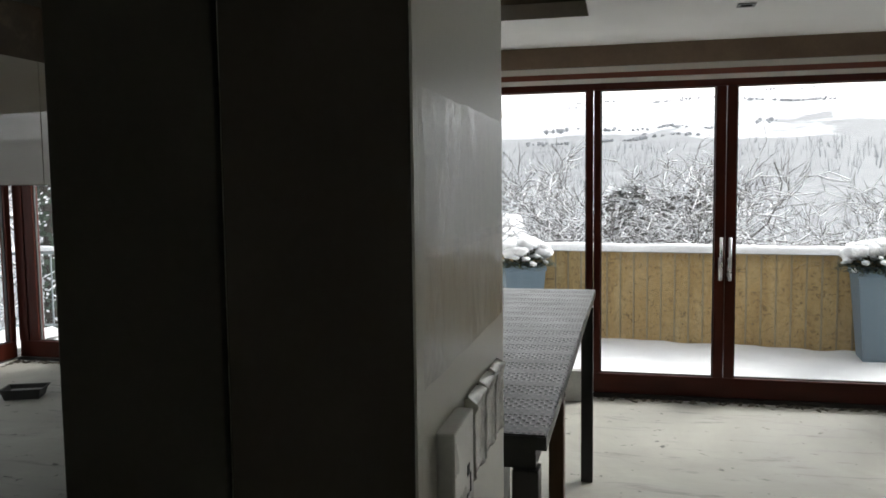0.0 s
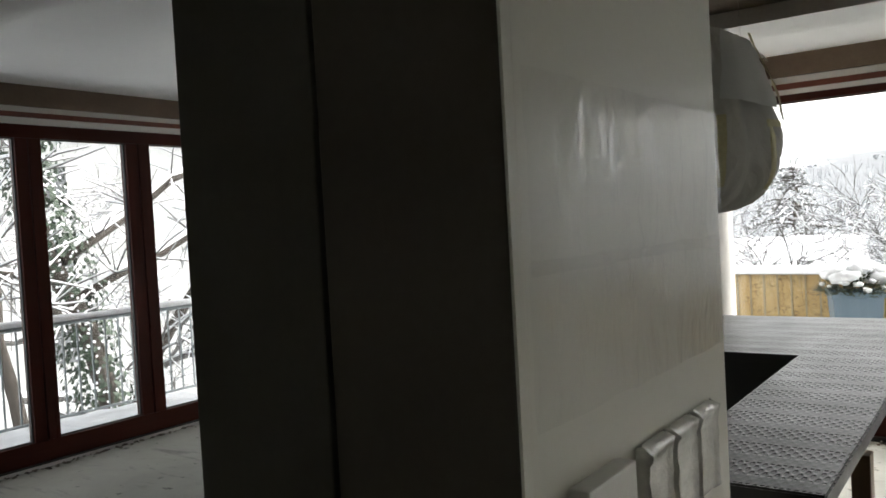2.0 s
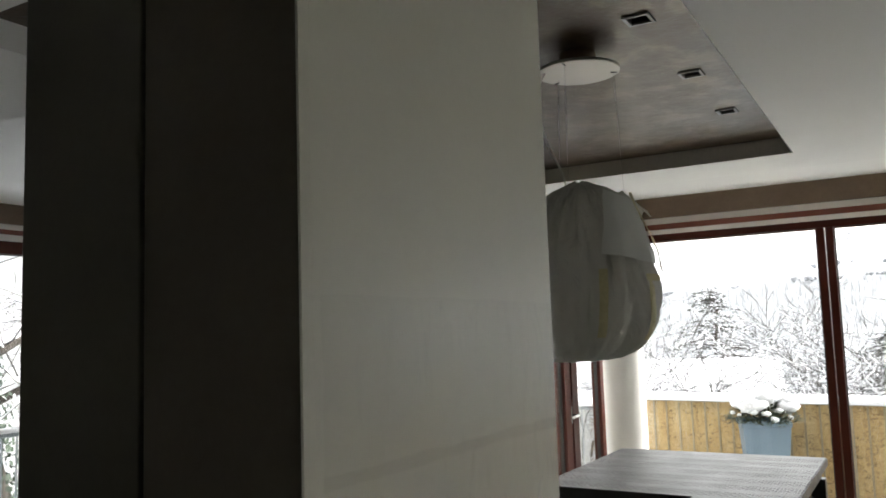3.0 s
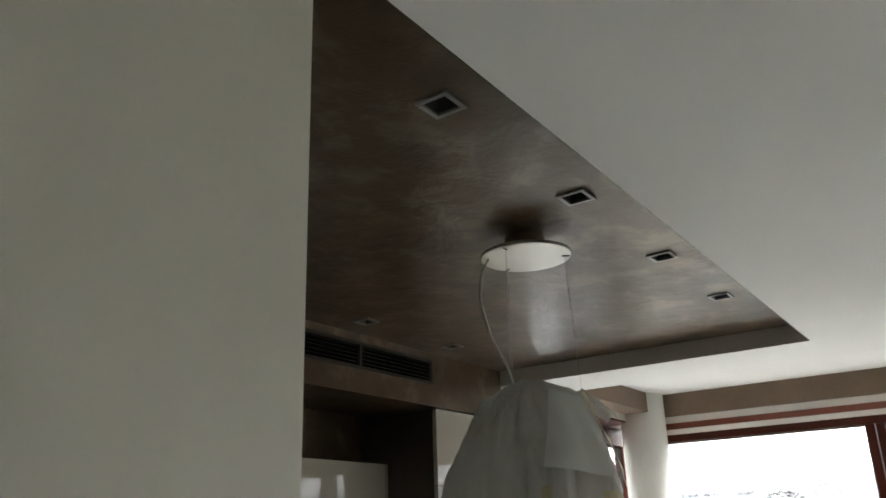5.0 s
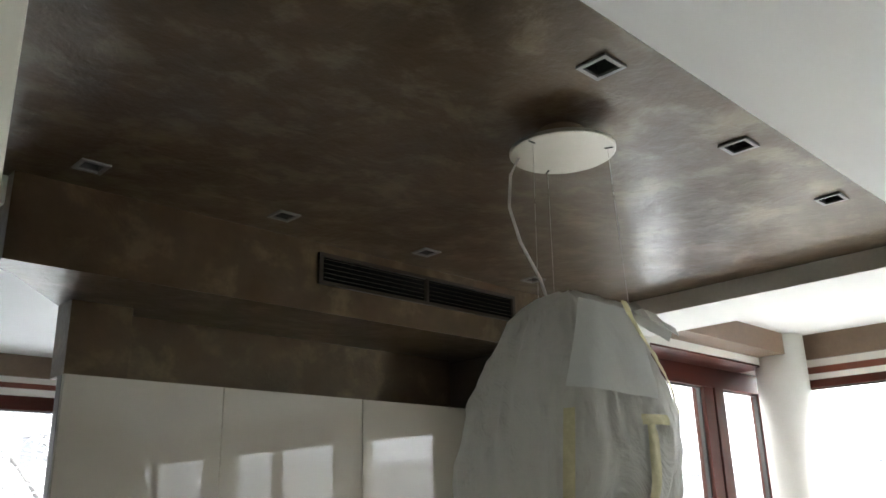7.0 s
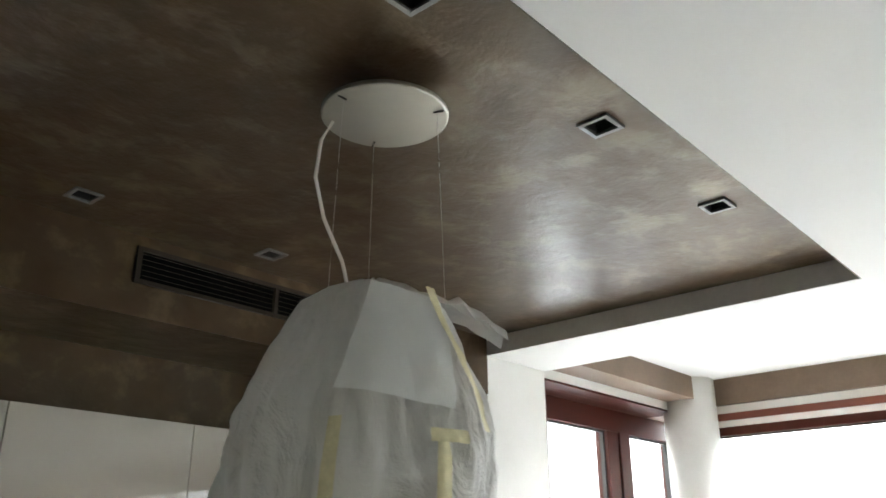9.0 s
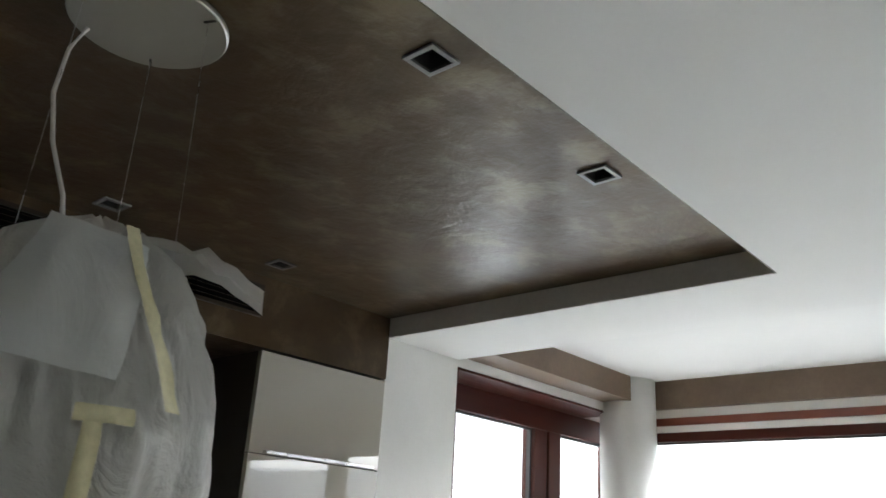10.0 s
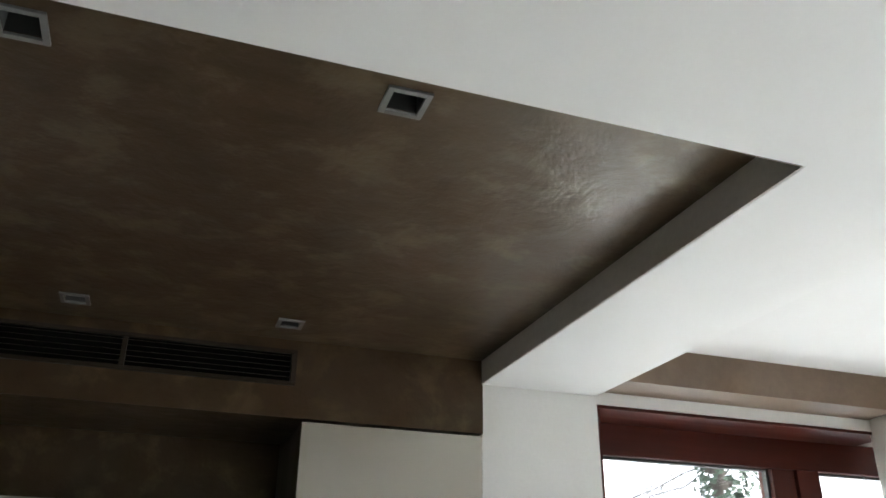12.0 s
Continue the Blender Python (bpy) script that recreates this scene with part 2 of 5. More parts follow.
def make_osb():
    """Ochre reed-and-chip board, streaked upright, with darker chips and weather stains."""
    m, t, b = nodes("osb")
    streak = noise_fac(t, 5, 6, 0.65, (1.6, 1.6, 0.35))
    chip = noise_fac(t, 17, 4, 0.65, (1.0, 1, 1.3), 1.6)
    col = ramp(t, streak, [(0.25, (0.33, 0.215, 0.085)), (0.5, (0.47, 0.33, 0.15)), (0.8, (0.56, 0.44, 0.25))])
    col = mult(t, col, ramp(t, chip, [(0.34, grey3(0.36)), (0.43, grey3(0.80)), (0.6, grey3(1.0))]))
    t.links.new(col, b.inputs["Base Color"])
    b.inputs["Roughness"].default_value = 0.8
    bump(t, b, chip, 0.3, 0.006)
    return m


def slant_gloss(t, least, most, normal=None):
    """How much a clear sheet mirrors: little straight on, more at a slant."""
    lw = t.nodes.new("ShaderNodeLayerWeight")
    lw.inputs["Blend"].default_value = 0.5
    pw, ma = t.nodes.new("ShaderNodeMath"), t.nodes.new("ShaderNodeMath")
    pw.operation, ma.operation = "POWER", "MULTIPLY_ADD"
    pw.inputs[1].default_value = 5.0
    ma.inputs[1].default_value, ma.inputs[2].default_value = most - least, least
    if normal is not None:
        t.links.new(normal, lw.inputs["Normal"])
    t.links.new(lw.outputs["Facing"], pw.inputs[0])
    t.links.new(pw.outputs[0], ma.inputs[0])
    return ma.outputs[0]


def make_glass():
    m, t, b = nodes("glass")
    t.nodes.remove(b)
    out = t.nodes["Material Output"]
    tr, gl, mx = (t.nodes.new("ShaderNode" + k) for k in ("BsdfTransparent", "BsdfGlossy", "MixShader"))
    tr.inputs["Color"].default_value = (0.96, 0.97, 0.965, 1)
    gl.inputs["Roughness"].default_value = 0.01
    t.links.new(slant_gloss(t, 0.03, 0.85), mx.inputs[0])
    t.links.new(tr.outputs[0], mx.inputs[1])
    t.links.new(gl.outputs[0], mx.inputs[2])
    t.links.new(mx.outputs[0], out.inputs["Surface"])
    return m


def make_film(name, tint, cover, rough, scale, strength):
    """Thin crumpled plastic: partly see-through, glossy creases."""
    m, t, b = nodes(name)
    out = t.nodes["Material Output"]
    b.inputs["Base Color"].default_value = (*tint, 1)
    b.inputs["Roughness"].default_value = rough
    b.inputs["Transmission Weight"].default_value = 0.0
    b.inputs["Subsurface Weight"].default_value = 0.0
    crease = noise_fac(t, scale, 6, 0.65, (1, 1, 0.6), 1.5)
    bump(t, b, crease, strength, 0.03)
    tr, tl, mx, mx2 = (t.nodes.new("ShaderNode" + k) for k in ("BsdfTransparent", "BsdfTranslucent", "MixShader", "MixShader"))
    tl.inputs["Color"].default_value = (*tint, 1)
    mx2.inputs[0].default_value = 0.35
    t.links.new(b.outputs[0], mx2.inputs[1])
    t.links.new(tl.outputs[0], mx2.inputs[2])
    mx.inputs[0].default_value = cover
    t.links.new(tr.outputs[0], mx.inputs[1])
    t.links.new((mx2 if cover > 0.6 else b).outputs[0], mx.inputs[2])
    t.links.new(mx.outputs[0], out.inputs["Surface"])
    return m


def make_cling():
    """Clear film: see-through, with gloss that grows at a slant and breaks up along its creases."""
    m, t, b = nodes("cling_film")
    t.nodes.remove(b)
    out = t.nodes["Material Output"]
    tr, gl, mx, bp, cut = (t.nodes.new("ShaderNode" + k) for k in ("BsdfTransparent", "BsdfGlossy", "MixShader", "Bump", "Math"))
    tr.inputs["Color"].default_value = (0.97, 0.97, 0.965, 1)
    gl.inputs["Roughness"].default_value = 0.11
    bp.inputs["Strength"].default_value, bp.inputs["Distance"].default_value = 1.0, 0.006
    t.links.new(noise_fac(t, 20, 4, 0.6, (1, 1.4, 0.6), 0.8), bp.inputs["Height"])
    t.links.new(bp.outputs["Normal"], gl.inputs["Normal"])
    cut.operation = "MULTIPLY"
    t.links.new(slant_gloss(t, 0.02, 0.72, bp.outputs["Normal"]), cut.inputs[0])
    t.links.new(ramp(t, noise_fac(t, 8, 3, 0.5), [(0.40, grey3(0.4)), (0.58, grey3(1.0))]), cut.inputs[1])
    t.links.new(cut.outputs[0], mx.inputs[0])
    t.links.new(tr.outputs[0], mx.inputs[1])
    t.links.new(gl.outputs[0], mx.inputs[2])
    t.links.new(mx.outputs[0], out.inputs["Surface"])
    return m


def make_hills():
    """Snow fields with hedges high up, bare grey woods on the lower slopes, garden snow near the house."""
    m, t, b = nodes("snowy_hills")
    co = t.nodes.new("ShaderNodeTexCoord")
    ln = t.nodes.new("ShaderNodeVectorMath")
    ln.operation = "LENGTH"
    t.links.new(co.outputs["Object"], ln.inputs[0])
    far = t.nodes.new("ShaderNodeMath")
    far.operation = "MULTIPLY_ADD"
    t.links.new(noise_fac(t, 0.012, 6, 0.6, (1, 1, 0)), far.inputs[0])
    far.inputs[1].default_value = 420.0
    t.links.new(ln.outputs["Value"], far.inputs[2])
    sc = t.nodes.new("ShaderNodeMath")
    sc.operation = "MULTIPLY"
    sc.inputs[1].default_value = 0.001
    t.links.new(far.outputs[0], sc.inputs[0])
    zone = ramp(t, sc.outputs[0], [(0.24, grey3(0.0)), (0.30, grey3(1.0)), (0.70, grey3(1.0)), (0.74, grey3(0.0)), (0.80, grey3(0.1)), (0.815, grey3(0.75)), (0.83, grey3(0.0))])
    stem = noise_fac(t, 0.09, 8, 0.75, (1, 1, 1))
    # blue-grey woods and greyed far snow: haze is painted into these two colours
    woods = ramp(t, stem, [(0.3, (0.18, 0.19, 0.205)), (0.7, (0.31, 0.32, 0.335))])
    mx = t.nodes.new("ShaderNodeMix")
    mx.data_type = "RGBA"
    t.links.new(zone, mx.inputs[0])
    mx.inputs[6].default_value = (0.70, 0.72, 0.745, 1)
    t.links.new(woods, mx.inputs[7])
    t.links.new(mx.outputs[2], b.inputs["Base Color"])
    b.inputs["Roughness"].default_value = 0.9
    return m


M["stucco"], M["screed"], M["tread"], M["osb"], M["glass"] = make_stucco(), make_screed(), make_tread_plate(), make_osb(), make_glass()
M["foam_pale"] = make_film("foam_flap", (0.76, 0.77, 0.75), 0.96, 0.34, 9, 0.25)
M["wrap"] = make_film("foam_wrap", (0.65, 0.64, 0.60), 0.95, 0.32, 8, 1.0)
M["cling"] = make_cling()
M["hills"] = make_hills()


# ---- building helpers ----
def mesh(name, bm, material, parent=None, smooth=False):
    me = bpy.data.meshes.new(name)
    bm.normal_update()
    bm.to_mesh(me)
    bm.free()
    for k in (material if isinstance(material, list) else [material]):
        me.materials.append(k)
    if smooth:
        for p in me.polygons:
            p.use_smooth = True
    ob = new(name, me)
    if parent is not None:
        ob.parent = parent
    return ob


def part(name, bm, material, parent, label="", smooth=False):
    ob = mesh(name, bm, material, parent, smooth)
    if label:
        tagged(ob, label)
    return ob


def thing(name, at, label, category, group="", kind=""):
    ob = new(name)
    ob.location = at
    ob.empty_display_size = 0.1
    return tagged(ob, label, category, group, kind)


def add_box(bm, x0, x1, y0, y1, z0, z1, bevel=0.0):
    g = bmesh.ops.create_cube(bm, size=1.0)
    bmesh.ops.transform(bm, verts=g["verts"], matrix=Matrix.Translation(((x0 + x1) / 2, (y0 + y1) / 2, (z0 + z1) / 2)) @ Matrix.Diagonal((x1 - x0, y1 - y0, z1 - z0, 1)))
    if bevel:
        es = list({e for v in g["verts"] for e in v.link_edges})
        bmesh.ops.bevel(bm, geom=es, offset=bevel, segments=2, affect="EDGES", profile=0.6)
    return bm


def box(x0, x1, y0, y1, z0, z1, bevel=0.0):
    return add_box(bmesh.new(), x0, x1, y0, y1, z0, z1, bevel)


def setting(name, bm, material, label="", category=""):
    ob = mesh(name, bm, material)
    return tagged(ob, label, category, kind="structure")


def tube(bm, pts, radii, sides=6, cap=True):
    """A bent tapered tube through pts."""
    rings = []
    up = Vector((0.31, 0.17, 0.93))
    for i, p in enumerate(pts):
        d = (Vector(pts[min(i + 1, len(pts) - 1)]) - Vector(pts[max(i - 1, 0)])).normalized()
        a = d.cross(up)
        a = a.normalized() if a.length > 1e-4 else Vector((1, 0, 0))
        b = d.cross(a)
        rings.append([bm.verts.new(Vector(p) + (a * math.cos(k * math.tau / sides) + b * math.sin(k * math.tau / sides)) * radii[i]) for k in range(sides)])
    for r0, r1 in zip(rings, rings[1:]):
        for k in range(sides):
            bm.faces.new((r0[k], r0[(k + 1) % sides], r1[(k + 1) % sides], r1[k]))
    if cap:
        bm.faces.new(rings[0][::-1])
        bm.faces.new(rings[-1])


def lathe(profile, sides=32):
    bm = bmesh.new()
    rings = [[bm.verts.new((r * math.cos(k * math.tau / sides), r * math.sin(k * math.tau / sides), z)) for k in range(sides)] for r, z in profile]
    for r0, r1 in zip(rings, rings[1:]):
        for k in range(sides):
            bm.faces.new((r0[k], r0[(k + 1) % sides], r1[(k + 1) % sides], r1[k]))
    bm.faces.new(rings[0][::-1])
    bm.faces.new(rings[-1])
    return bm


# ---- plan, in metres ----
GLASS_Y, GLASS_TOP, GLASS_BOT = 5.93, 2.200, 0.171
WALL_Y = 5.89
SOFFIT, CEIL, RECESS, LEFT_CEIL = 2.365, 2.505, 2.442, 2.635
SOFFIT_END = 4.51
KX, WX = -1.673, -1.679
REC_X, REC_Y0, REC_Y1 = -0.213, 1.22, 4.103
REC_XN = -0.184
LX, LY = -5.448, 6.23
STEP_Y = 1.76
RIGHT, BACK = 8.0, -3.2

# ---- structure: floor, ceilings, walls ----
setting("floor", box(LX + 0.02, RIGHT, BACK, WALL_Y - 0.03, -0.2, 0.0), M["screed"], "dusty stained grey screed floor, bare and unfinished", "floor")
setting("floor_left", box(LX + 0.02, -4.60, WALL_Y - 0.03, LY - 0.03, -0.2, 0.0), M["screed"], "dusty stained grey screed floor by the balcony windows", "floor")


def rubble_strip(name, x0, y0, x1, y1, seed, count):
    """Crumbs of screed and dark dirt left along a door track."""
    rnd = random.Random(seed)
    bm = bmesh.new()
    for _ in range(count):
        u, w, s = rnd.random(), rnd.gauss(0, 0.028), rnd.uniform(0.004, 0.016)
        g = bmesh.ops.create_icosphere(bm, subdivisions=1, radius=s)
        p = Vector((x0 + (x1 - x0) * u, y0 + (y1 - y0) * u, s * 0.3)) + (Vector((0, w, 0)) if abs(x1 - x0) > abs(y1 - y0) else Vector((w, 0, 0)))
        bmesh.ops.transform(bm, verts=g["verts"], matrix=Matrix.Translation(p) @ pose(0, 0, 0, 0, 0, rnd.uniform(0, 360)) @ Matrix.Diagonal((rnd.uniform(0.7, 2.4), rnd.uniform(0.6, 1.4), 0.6, 1)))
    return tagged(mesh(name, bm, M["crumb"]), "dark crumbs of screed and dirt along the door track", "rubble", kind="stuff")


M["crumb"] = surface("crumb", (0.05, 0.043, 0.034), (0.22, 0.20, 0.16), 0.9, 20, 90, 0.3)
rubble_strip("rubble", -1.4, WALL_Y - 0.045, 2.0, WALL_Y - 0.045, 3, 330)
rubble_strip("rubble", LX + 0.06, 2.0, LX + 0.06, LY - 0.05, 4, 240)
rubble_strip("rubble", LX + 0.06, LY - 0.06, -4.7, LY - 0.06, 5, 60)

def prism(pts, z0, z1):
    """An upright block over an outline."""
    bm = bmesh.new()
    lo = [bm.verts.new((x, y, z0)) for x, y in pts]
    hi = [bm.verts.new((x, y, z1)) for x, y in pts]
    bm.faces.new(lo)
    bm.faces.new(hi[::-1])
    for i in range(len(pts)):
        k = (i + 1) % len(pts)
        bm.faces.new((lo[k], lo[i], hi[i], hi[k]))
    bmesh.ops.recalc_face_normals(bm, faces=bm.faces)
    return bm


# ceilings: a lowered soffit with a rectangular recess, higher strips by the windows
SX0 = -4.2
setting("ceiling_soffit", prism([(KX, REC_Y1), (REC_X, REC_Y1), (REC_XN, REC_Y0), (REC_XN, BACK), (RIGHT, BACK), (RIGHT, SOFFIT_END), (KX, SOFFIT_END)], SOFFIT, 2.75), M["ceiling_paint"], "smooth white lowered plasterboard ceiling", "ceiling")
setting("ceiling_soffit_near", prism([(SX0, BACK), (REC_XN - 0.001, BACK), (REC_XN - 0.001, REC_Y0), (KX - 0.051, REC_Y0), (KX - 0.051, STEP_Y), (SX0, STEP_Y)], SOFFIT, 2.75), M["ceiling_paint"], "smooth white lowered plasterboard ceiling", "ceiling")
LIGHT_YS, LIGHT_XS, CUP = (1.735, 2.307, 2.887, 3.456), (-1.521, -0.366), 0.0265


def holed_ceiling():
    """The recess ceiling as one sheet with a square hole for each downlight, and a closed slab above it."""
    bm = bmesh.new()
    xs = [KX - 0.05] + [x + d for x in LIGHT_XS for d in (-CUP, CUP)] + [None]
    ys = [REC_Y0] + [y + d for y in LIGHT_YS for d in (-CUP, CUP)] + [REC_Y1]

    def at(i, j):
        y = ys[j]
        x = xs[i] if xs[i] is not None else REC_XN + (REC_X - REC_XN) * (y - REC_Y0) / (REC_Y1 - REC_Y0) - 0.001
        return x, y

    g = [[bm.verts.new((*at(i, j), RECESS)) for i in range(len(xs))] for j in range(len(ys))]
    for j in range(len(ys) - 1):
        for i in range(len(xs) - 1):
            if not (i % 2 == 1 and j % 2 == 1):
                bm.faces.new((g[j][i], g[j + 1][i], g[j + 1][i + 1], g[j][i + 1]))
    n = len(xs) - 1
    m = len(ys) - 1
    hi = [bm.verts.new((*at(i, j), 2.75)) for i, j in ((0, 0), (n, 0), (n, m), (0, m))]
    bm.faces.new(hi)
    return bm


setting("ceiling_recess", holed_ceiling(), M["stucco"], "recessed kitchen ceiling in polished brown venetian plaster", "ceiling")
setting("ceiling_window_strip", box(-1.9, RIGHT, SOFFIT_END, WALL_Y + 0.25, CEIL, 2.75), M["ceiling_paint"], "smooth white ceiling strip by the windows", "ceiling")
setting("ceiling_left", prism([(LX - 0.3, BACK), (SX0 - 0.001, BACK), (SX0 - 0.001, STEP_Y + 0.001), (KX - 0.38, STEP_Y + 0.001), (KX - 0.38, 4.3), (-3.2, 4.45), (-4.65, 6.1), (-4.65, LY + 0.2), (LX - 0.3, LY + 0.2)], LEFT_CEIL, 2.75), M["ceiling_paint"], "smooth white ceiling of the side room", "ceiling")
# grey-brown faces of the recess edge, thin linings
setting("trim_recess_far", box(KX + 0.002, REC_X, REC_Y1 - 0.004, REC_Y1 - 0.0005, SOFFIT + 0.001, RECESS - 0.001), M["recess_edge"], "taupe painted upright edge of the ceiling recess", "trim")
setting("trim_recess_side", prism([(REC_XN - 0.004, REC_Y0), (REC_XN - 0.0015, REC_Y0), (REC_X - 0.0015, REC_Y1 - 0.005), (REC_X - 0.004, REC_Y1 - 0.005)], SOFFIT + 0.001, RECESS - 0.001), M["stucco"], "brown upright edge of the ceiling recess", "trim")


def wall(name, x0, x1, y0, y1, z0, z1, mat, label):
    return setting(name, box(x0, x1, y0, y1, z0, z1), mat, label, "wall")


wall("wall_back", LX, RIGHT, BACK - 0.2, BACK, 0, 2.75, M["plaster"], "plain white plastered wall")
wall("wall_right", RIGHT, RIGHT + 0.2, BACK, WALL_Y + 0.25, 0, 2.75, M["plaster"], "plain white plastered wall")
# window wall: piers between the openings, head above them
WIN_X0, WIN_X1 = -1.55, 1.96
xs = [WIN_X1, 2.2, 4.4, 4.8, 7.6, RIGHT]
for a, b in zip(xs[::2], xs[1::2]):
    wall("wall_pier", a, b, WALL_Y, WALL_Y + 0.25, 0, CEIL, M["plaster"], "white plastered pier between the windows")
setting("wall_head", box(WIN_X0 - 0.1, RIGHT, WALL_Y + 0.005, WALL_Y + 0.25, 2.247, CEIL), M["plaster"], "white plastered strip above the sliding doors", "wall")
setting("beam_window", box(-1.49, RIGHT, WALL_Y - 0.03, WALL_Y + 0.004, 2.362, CEIL), M["beam_brown"], "brown painted band above the sliding doors", "beam")
setting("trim_red", box(-1.50, RIGHT, WALL_Y - 0.006, WALL_Y + 0.004, 2.280, 2.318), M["red_trim"], "red-brown wooden trim above the sliding doors", "trim")
# kitchen side wall beyond the units, with the balcony door
SWX = -1.912
wall("wall_kitchen_pier", SWX - 0.05, WX, REC_Y1, 4.514, 0, CEIL, M["plaster"], "white plastered wall beside the balcony door")
wall("wall_kitchen_head", SWX - 0.05, WX, 4.514, 6.15, 2.340, CEIL, M["plaster"], "white plastered strip above the balcony door")
wall("wall_kitchen_corner", -1.80, -1.632, 5.91, 6.14, 0, CEIL, M["plaster"], "white plastered corner behind the round column")
wall("wall_kitchen_end", -3.16, SWX - 0.06, REC_Y1 + 0.05, REC_Y1 + 0.2, 0, 2.75, M["plaster"], "plain white plastered wall behind the kitchen units")
setting("wall_slant", prism([(-3.16, 4.136), (-3.06, 4.286), (-4.60, 6.23), (-4.70, 6.23)], 0, 2.75), M["plaster"], "plain white plastered slanting wall of the side room", "wall")
setting("beam_side", box(WX, -1.526, SOFFIT_END, 5.682, 2.382, CEIL), M["beam_brown"], "brown painted band above the balcony door", "beam")
# side room: wall to the notch, end wall and long glazed wall
setting("wall_left_head", box(LX - 0.2, LX, BACK, LY, 2.365, LEFT_CEIL), M["plaster"], "white plastered strip above the balcony windows", "wall")
wall("wall_left_pier", LX - 0.2, LX, BACK, 0.6, 0, 2.365, M["plaster"], "plain white plastered wall")
setting("beam_left", box(LX, LX + 0.03, BACK, LY - 0.03, 2.49, LEFT_CEIL), M["beam_brown"], "brown painted band above the balcony windows", "beam")
setting("trim_red_left", box(LX, LX + 0.01, BACK, LY, 2.415, 2.45), M["red_trim"], "red-brown wooden trim above the balcony windows", "trim")
setting("wall_left_end_head", box(LX, -4.65, LY, LY + 0.2, 2.365, LEFT_CEIL), M["plaster"], "white plastered strip above the end window", "wall")
setting("beam_left_end", box(LX + 0.03, -4.65, LY - 0.03, LY, 2.49, LEFT_CEIL), M["beam_brown"], "brown painted band above the end window", "beam")

col_round = lathe([(0.143, 0.0), (0.143, 0.5), (0.143, 1.5), (0.143, CEIL - 0.001)], 64)
rc = mesh("round_column", col_round, M["plaster"], smooth=False)
for p in rc.data.polygons:
    p.use_smooth = abs(p.normal.z) < 0.5
rc.location = (-1.612, 5.80, 0)
tagged(rc, "smooth white round column in the window corner", "column", kind="structure")


# ---- glazed doors and windows ----
def glazed(name, axis, plane, panes, z0, z1, lead, depth=0.07, head=0.06, sill=0.19, frame_z0=0.03, frame_z1=2.247, edge=0.075, label="", sash=True):
    """A row of glazed leaves. axis x: along x at y = plane; axis y: along y at x = plane. panes: glass spans; lead: the span of the whole frame."""
    root = thing(name, (0, 0, 0), label, "window", kind="structure")

    def b(u0, u1, za, zb, d0, d1, bevel=0.004):
        return box(u0, u1, plane + d0, plane + d1, za, zb, bevel) if axis == "x" else box(plane + d0, plane + d1, u0, u1, za, zb, bevel)

    lo, hi = -depth / 2, depth / 2
    part("head_rail", b(lead[0], lead[1], z1, frame_z1, lo, hi), M["red_wood_" + axis], root)
    part("bottom_rail", b(lead[0], lead[1], frame_z0, z0, lo, hi), M["red_wood_" + axis], root)
    part("track", b(lead[0], lead[1], 0.0, frame_z0, lo - 0.03, hi + 0.03), M["black_metal"], root, "black metal door track")
    edges = [lead[0]] + [e for p in panes for e in p] + [lead[1]]
    for a, c in zip(edges[::2], edges[1::2]):
        if c - a < 0.004:
            continue
        if c - a > 0.09:
            mid = (a + c) / 2
            part("stile", b(a, mid - 0.003, z0, z1, lo - 0.008, hi), M["red_wood"], root)
            part("stile", b(mid + 0.003, c, z0, z1, lo, hi + 0.008), M["red_wood"], root)
        else:
            part("stile", b(a, c, z0, z1, lo, hi), M["red_wood"], root)
    for a, c in panes:
        g = part("pane", b(a - 0.004, c + 0.004, z0 - 0.004, z1 + 0.004, -0.004, 0.004, 0), M["glass"], root)
        g.visible_shadow = False
        for u0, u1, za, zb in ((a, a + 0.008, z0, z1), (c - 0.008, c, z0, z1), (a, c, z0, z0 + 0.008), (a, c, z1 - 0.008, z1)):
            part("gasket", b(u0, u1, za, zb, -0.012, 0.012, 0), M["rubber"], root)
    return root


doors = glazed("door_1", "x", GLASS_Y, [(-1.56, -0.321), (-0.22, 0.558), (0.697, 1.86)], GLASS_BOT, GLASS_TOP, (-1.63, 1.96), label="red-brown wooden sliding glass doors, closed, to a snowy terrace")
for hx in (0.598, 0.657):
    bm = bmesh.new()
    tube(bm, [(hx, GLASS_Y - 0.092, 0.865), (hx, GLASS_Y - 0.092, 1.163)], [0.011, 0.011], 10)
    for z in (0.91, 1.12):
        tube(bm, [(hx, GLASS_Y - 0.04, z), (hx, GLASS_Y - 0.092, z)], [0.006, 0.006], 8)
    add_box(bm, hx - 0.014, hx + 0.014, GLASS_Y - 0.05, GLASS_Y - 0.042, 0.86, 1.02, 0.002)
    part("door_handle", bm, M["steel"], doors, "brushed steel bar handle", True)
glazed("window_1", "x", GLASS_Y, [(2.27, 3.25), (3.35, 4.33)], GLASS_BOT, GLASS_TOP, (2.2, 4.4), label="red-brown framed double window beside the sliding doors")
glazed("window_2", "x", GLASS_Y, [(4.87, 6.15), (6.25, 7.53)], GLASS_BOT, GLASS_TOP, (4.8, 7.6), label="red-brown framed double window at the far end of the room")
kd = glazed("door_2", "y", SWX, [(4.62, 5.354), (5.569, 6.05)], 0.20, 2.215, (4.514, 6.14), frame_z1=2.332, label="red-brown wooden balcony double door, closed, beside the round column")
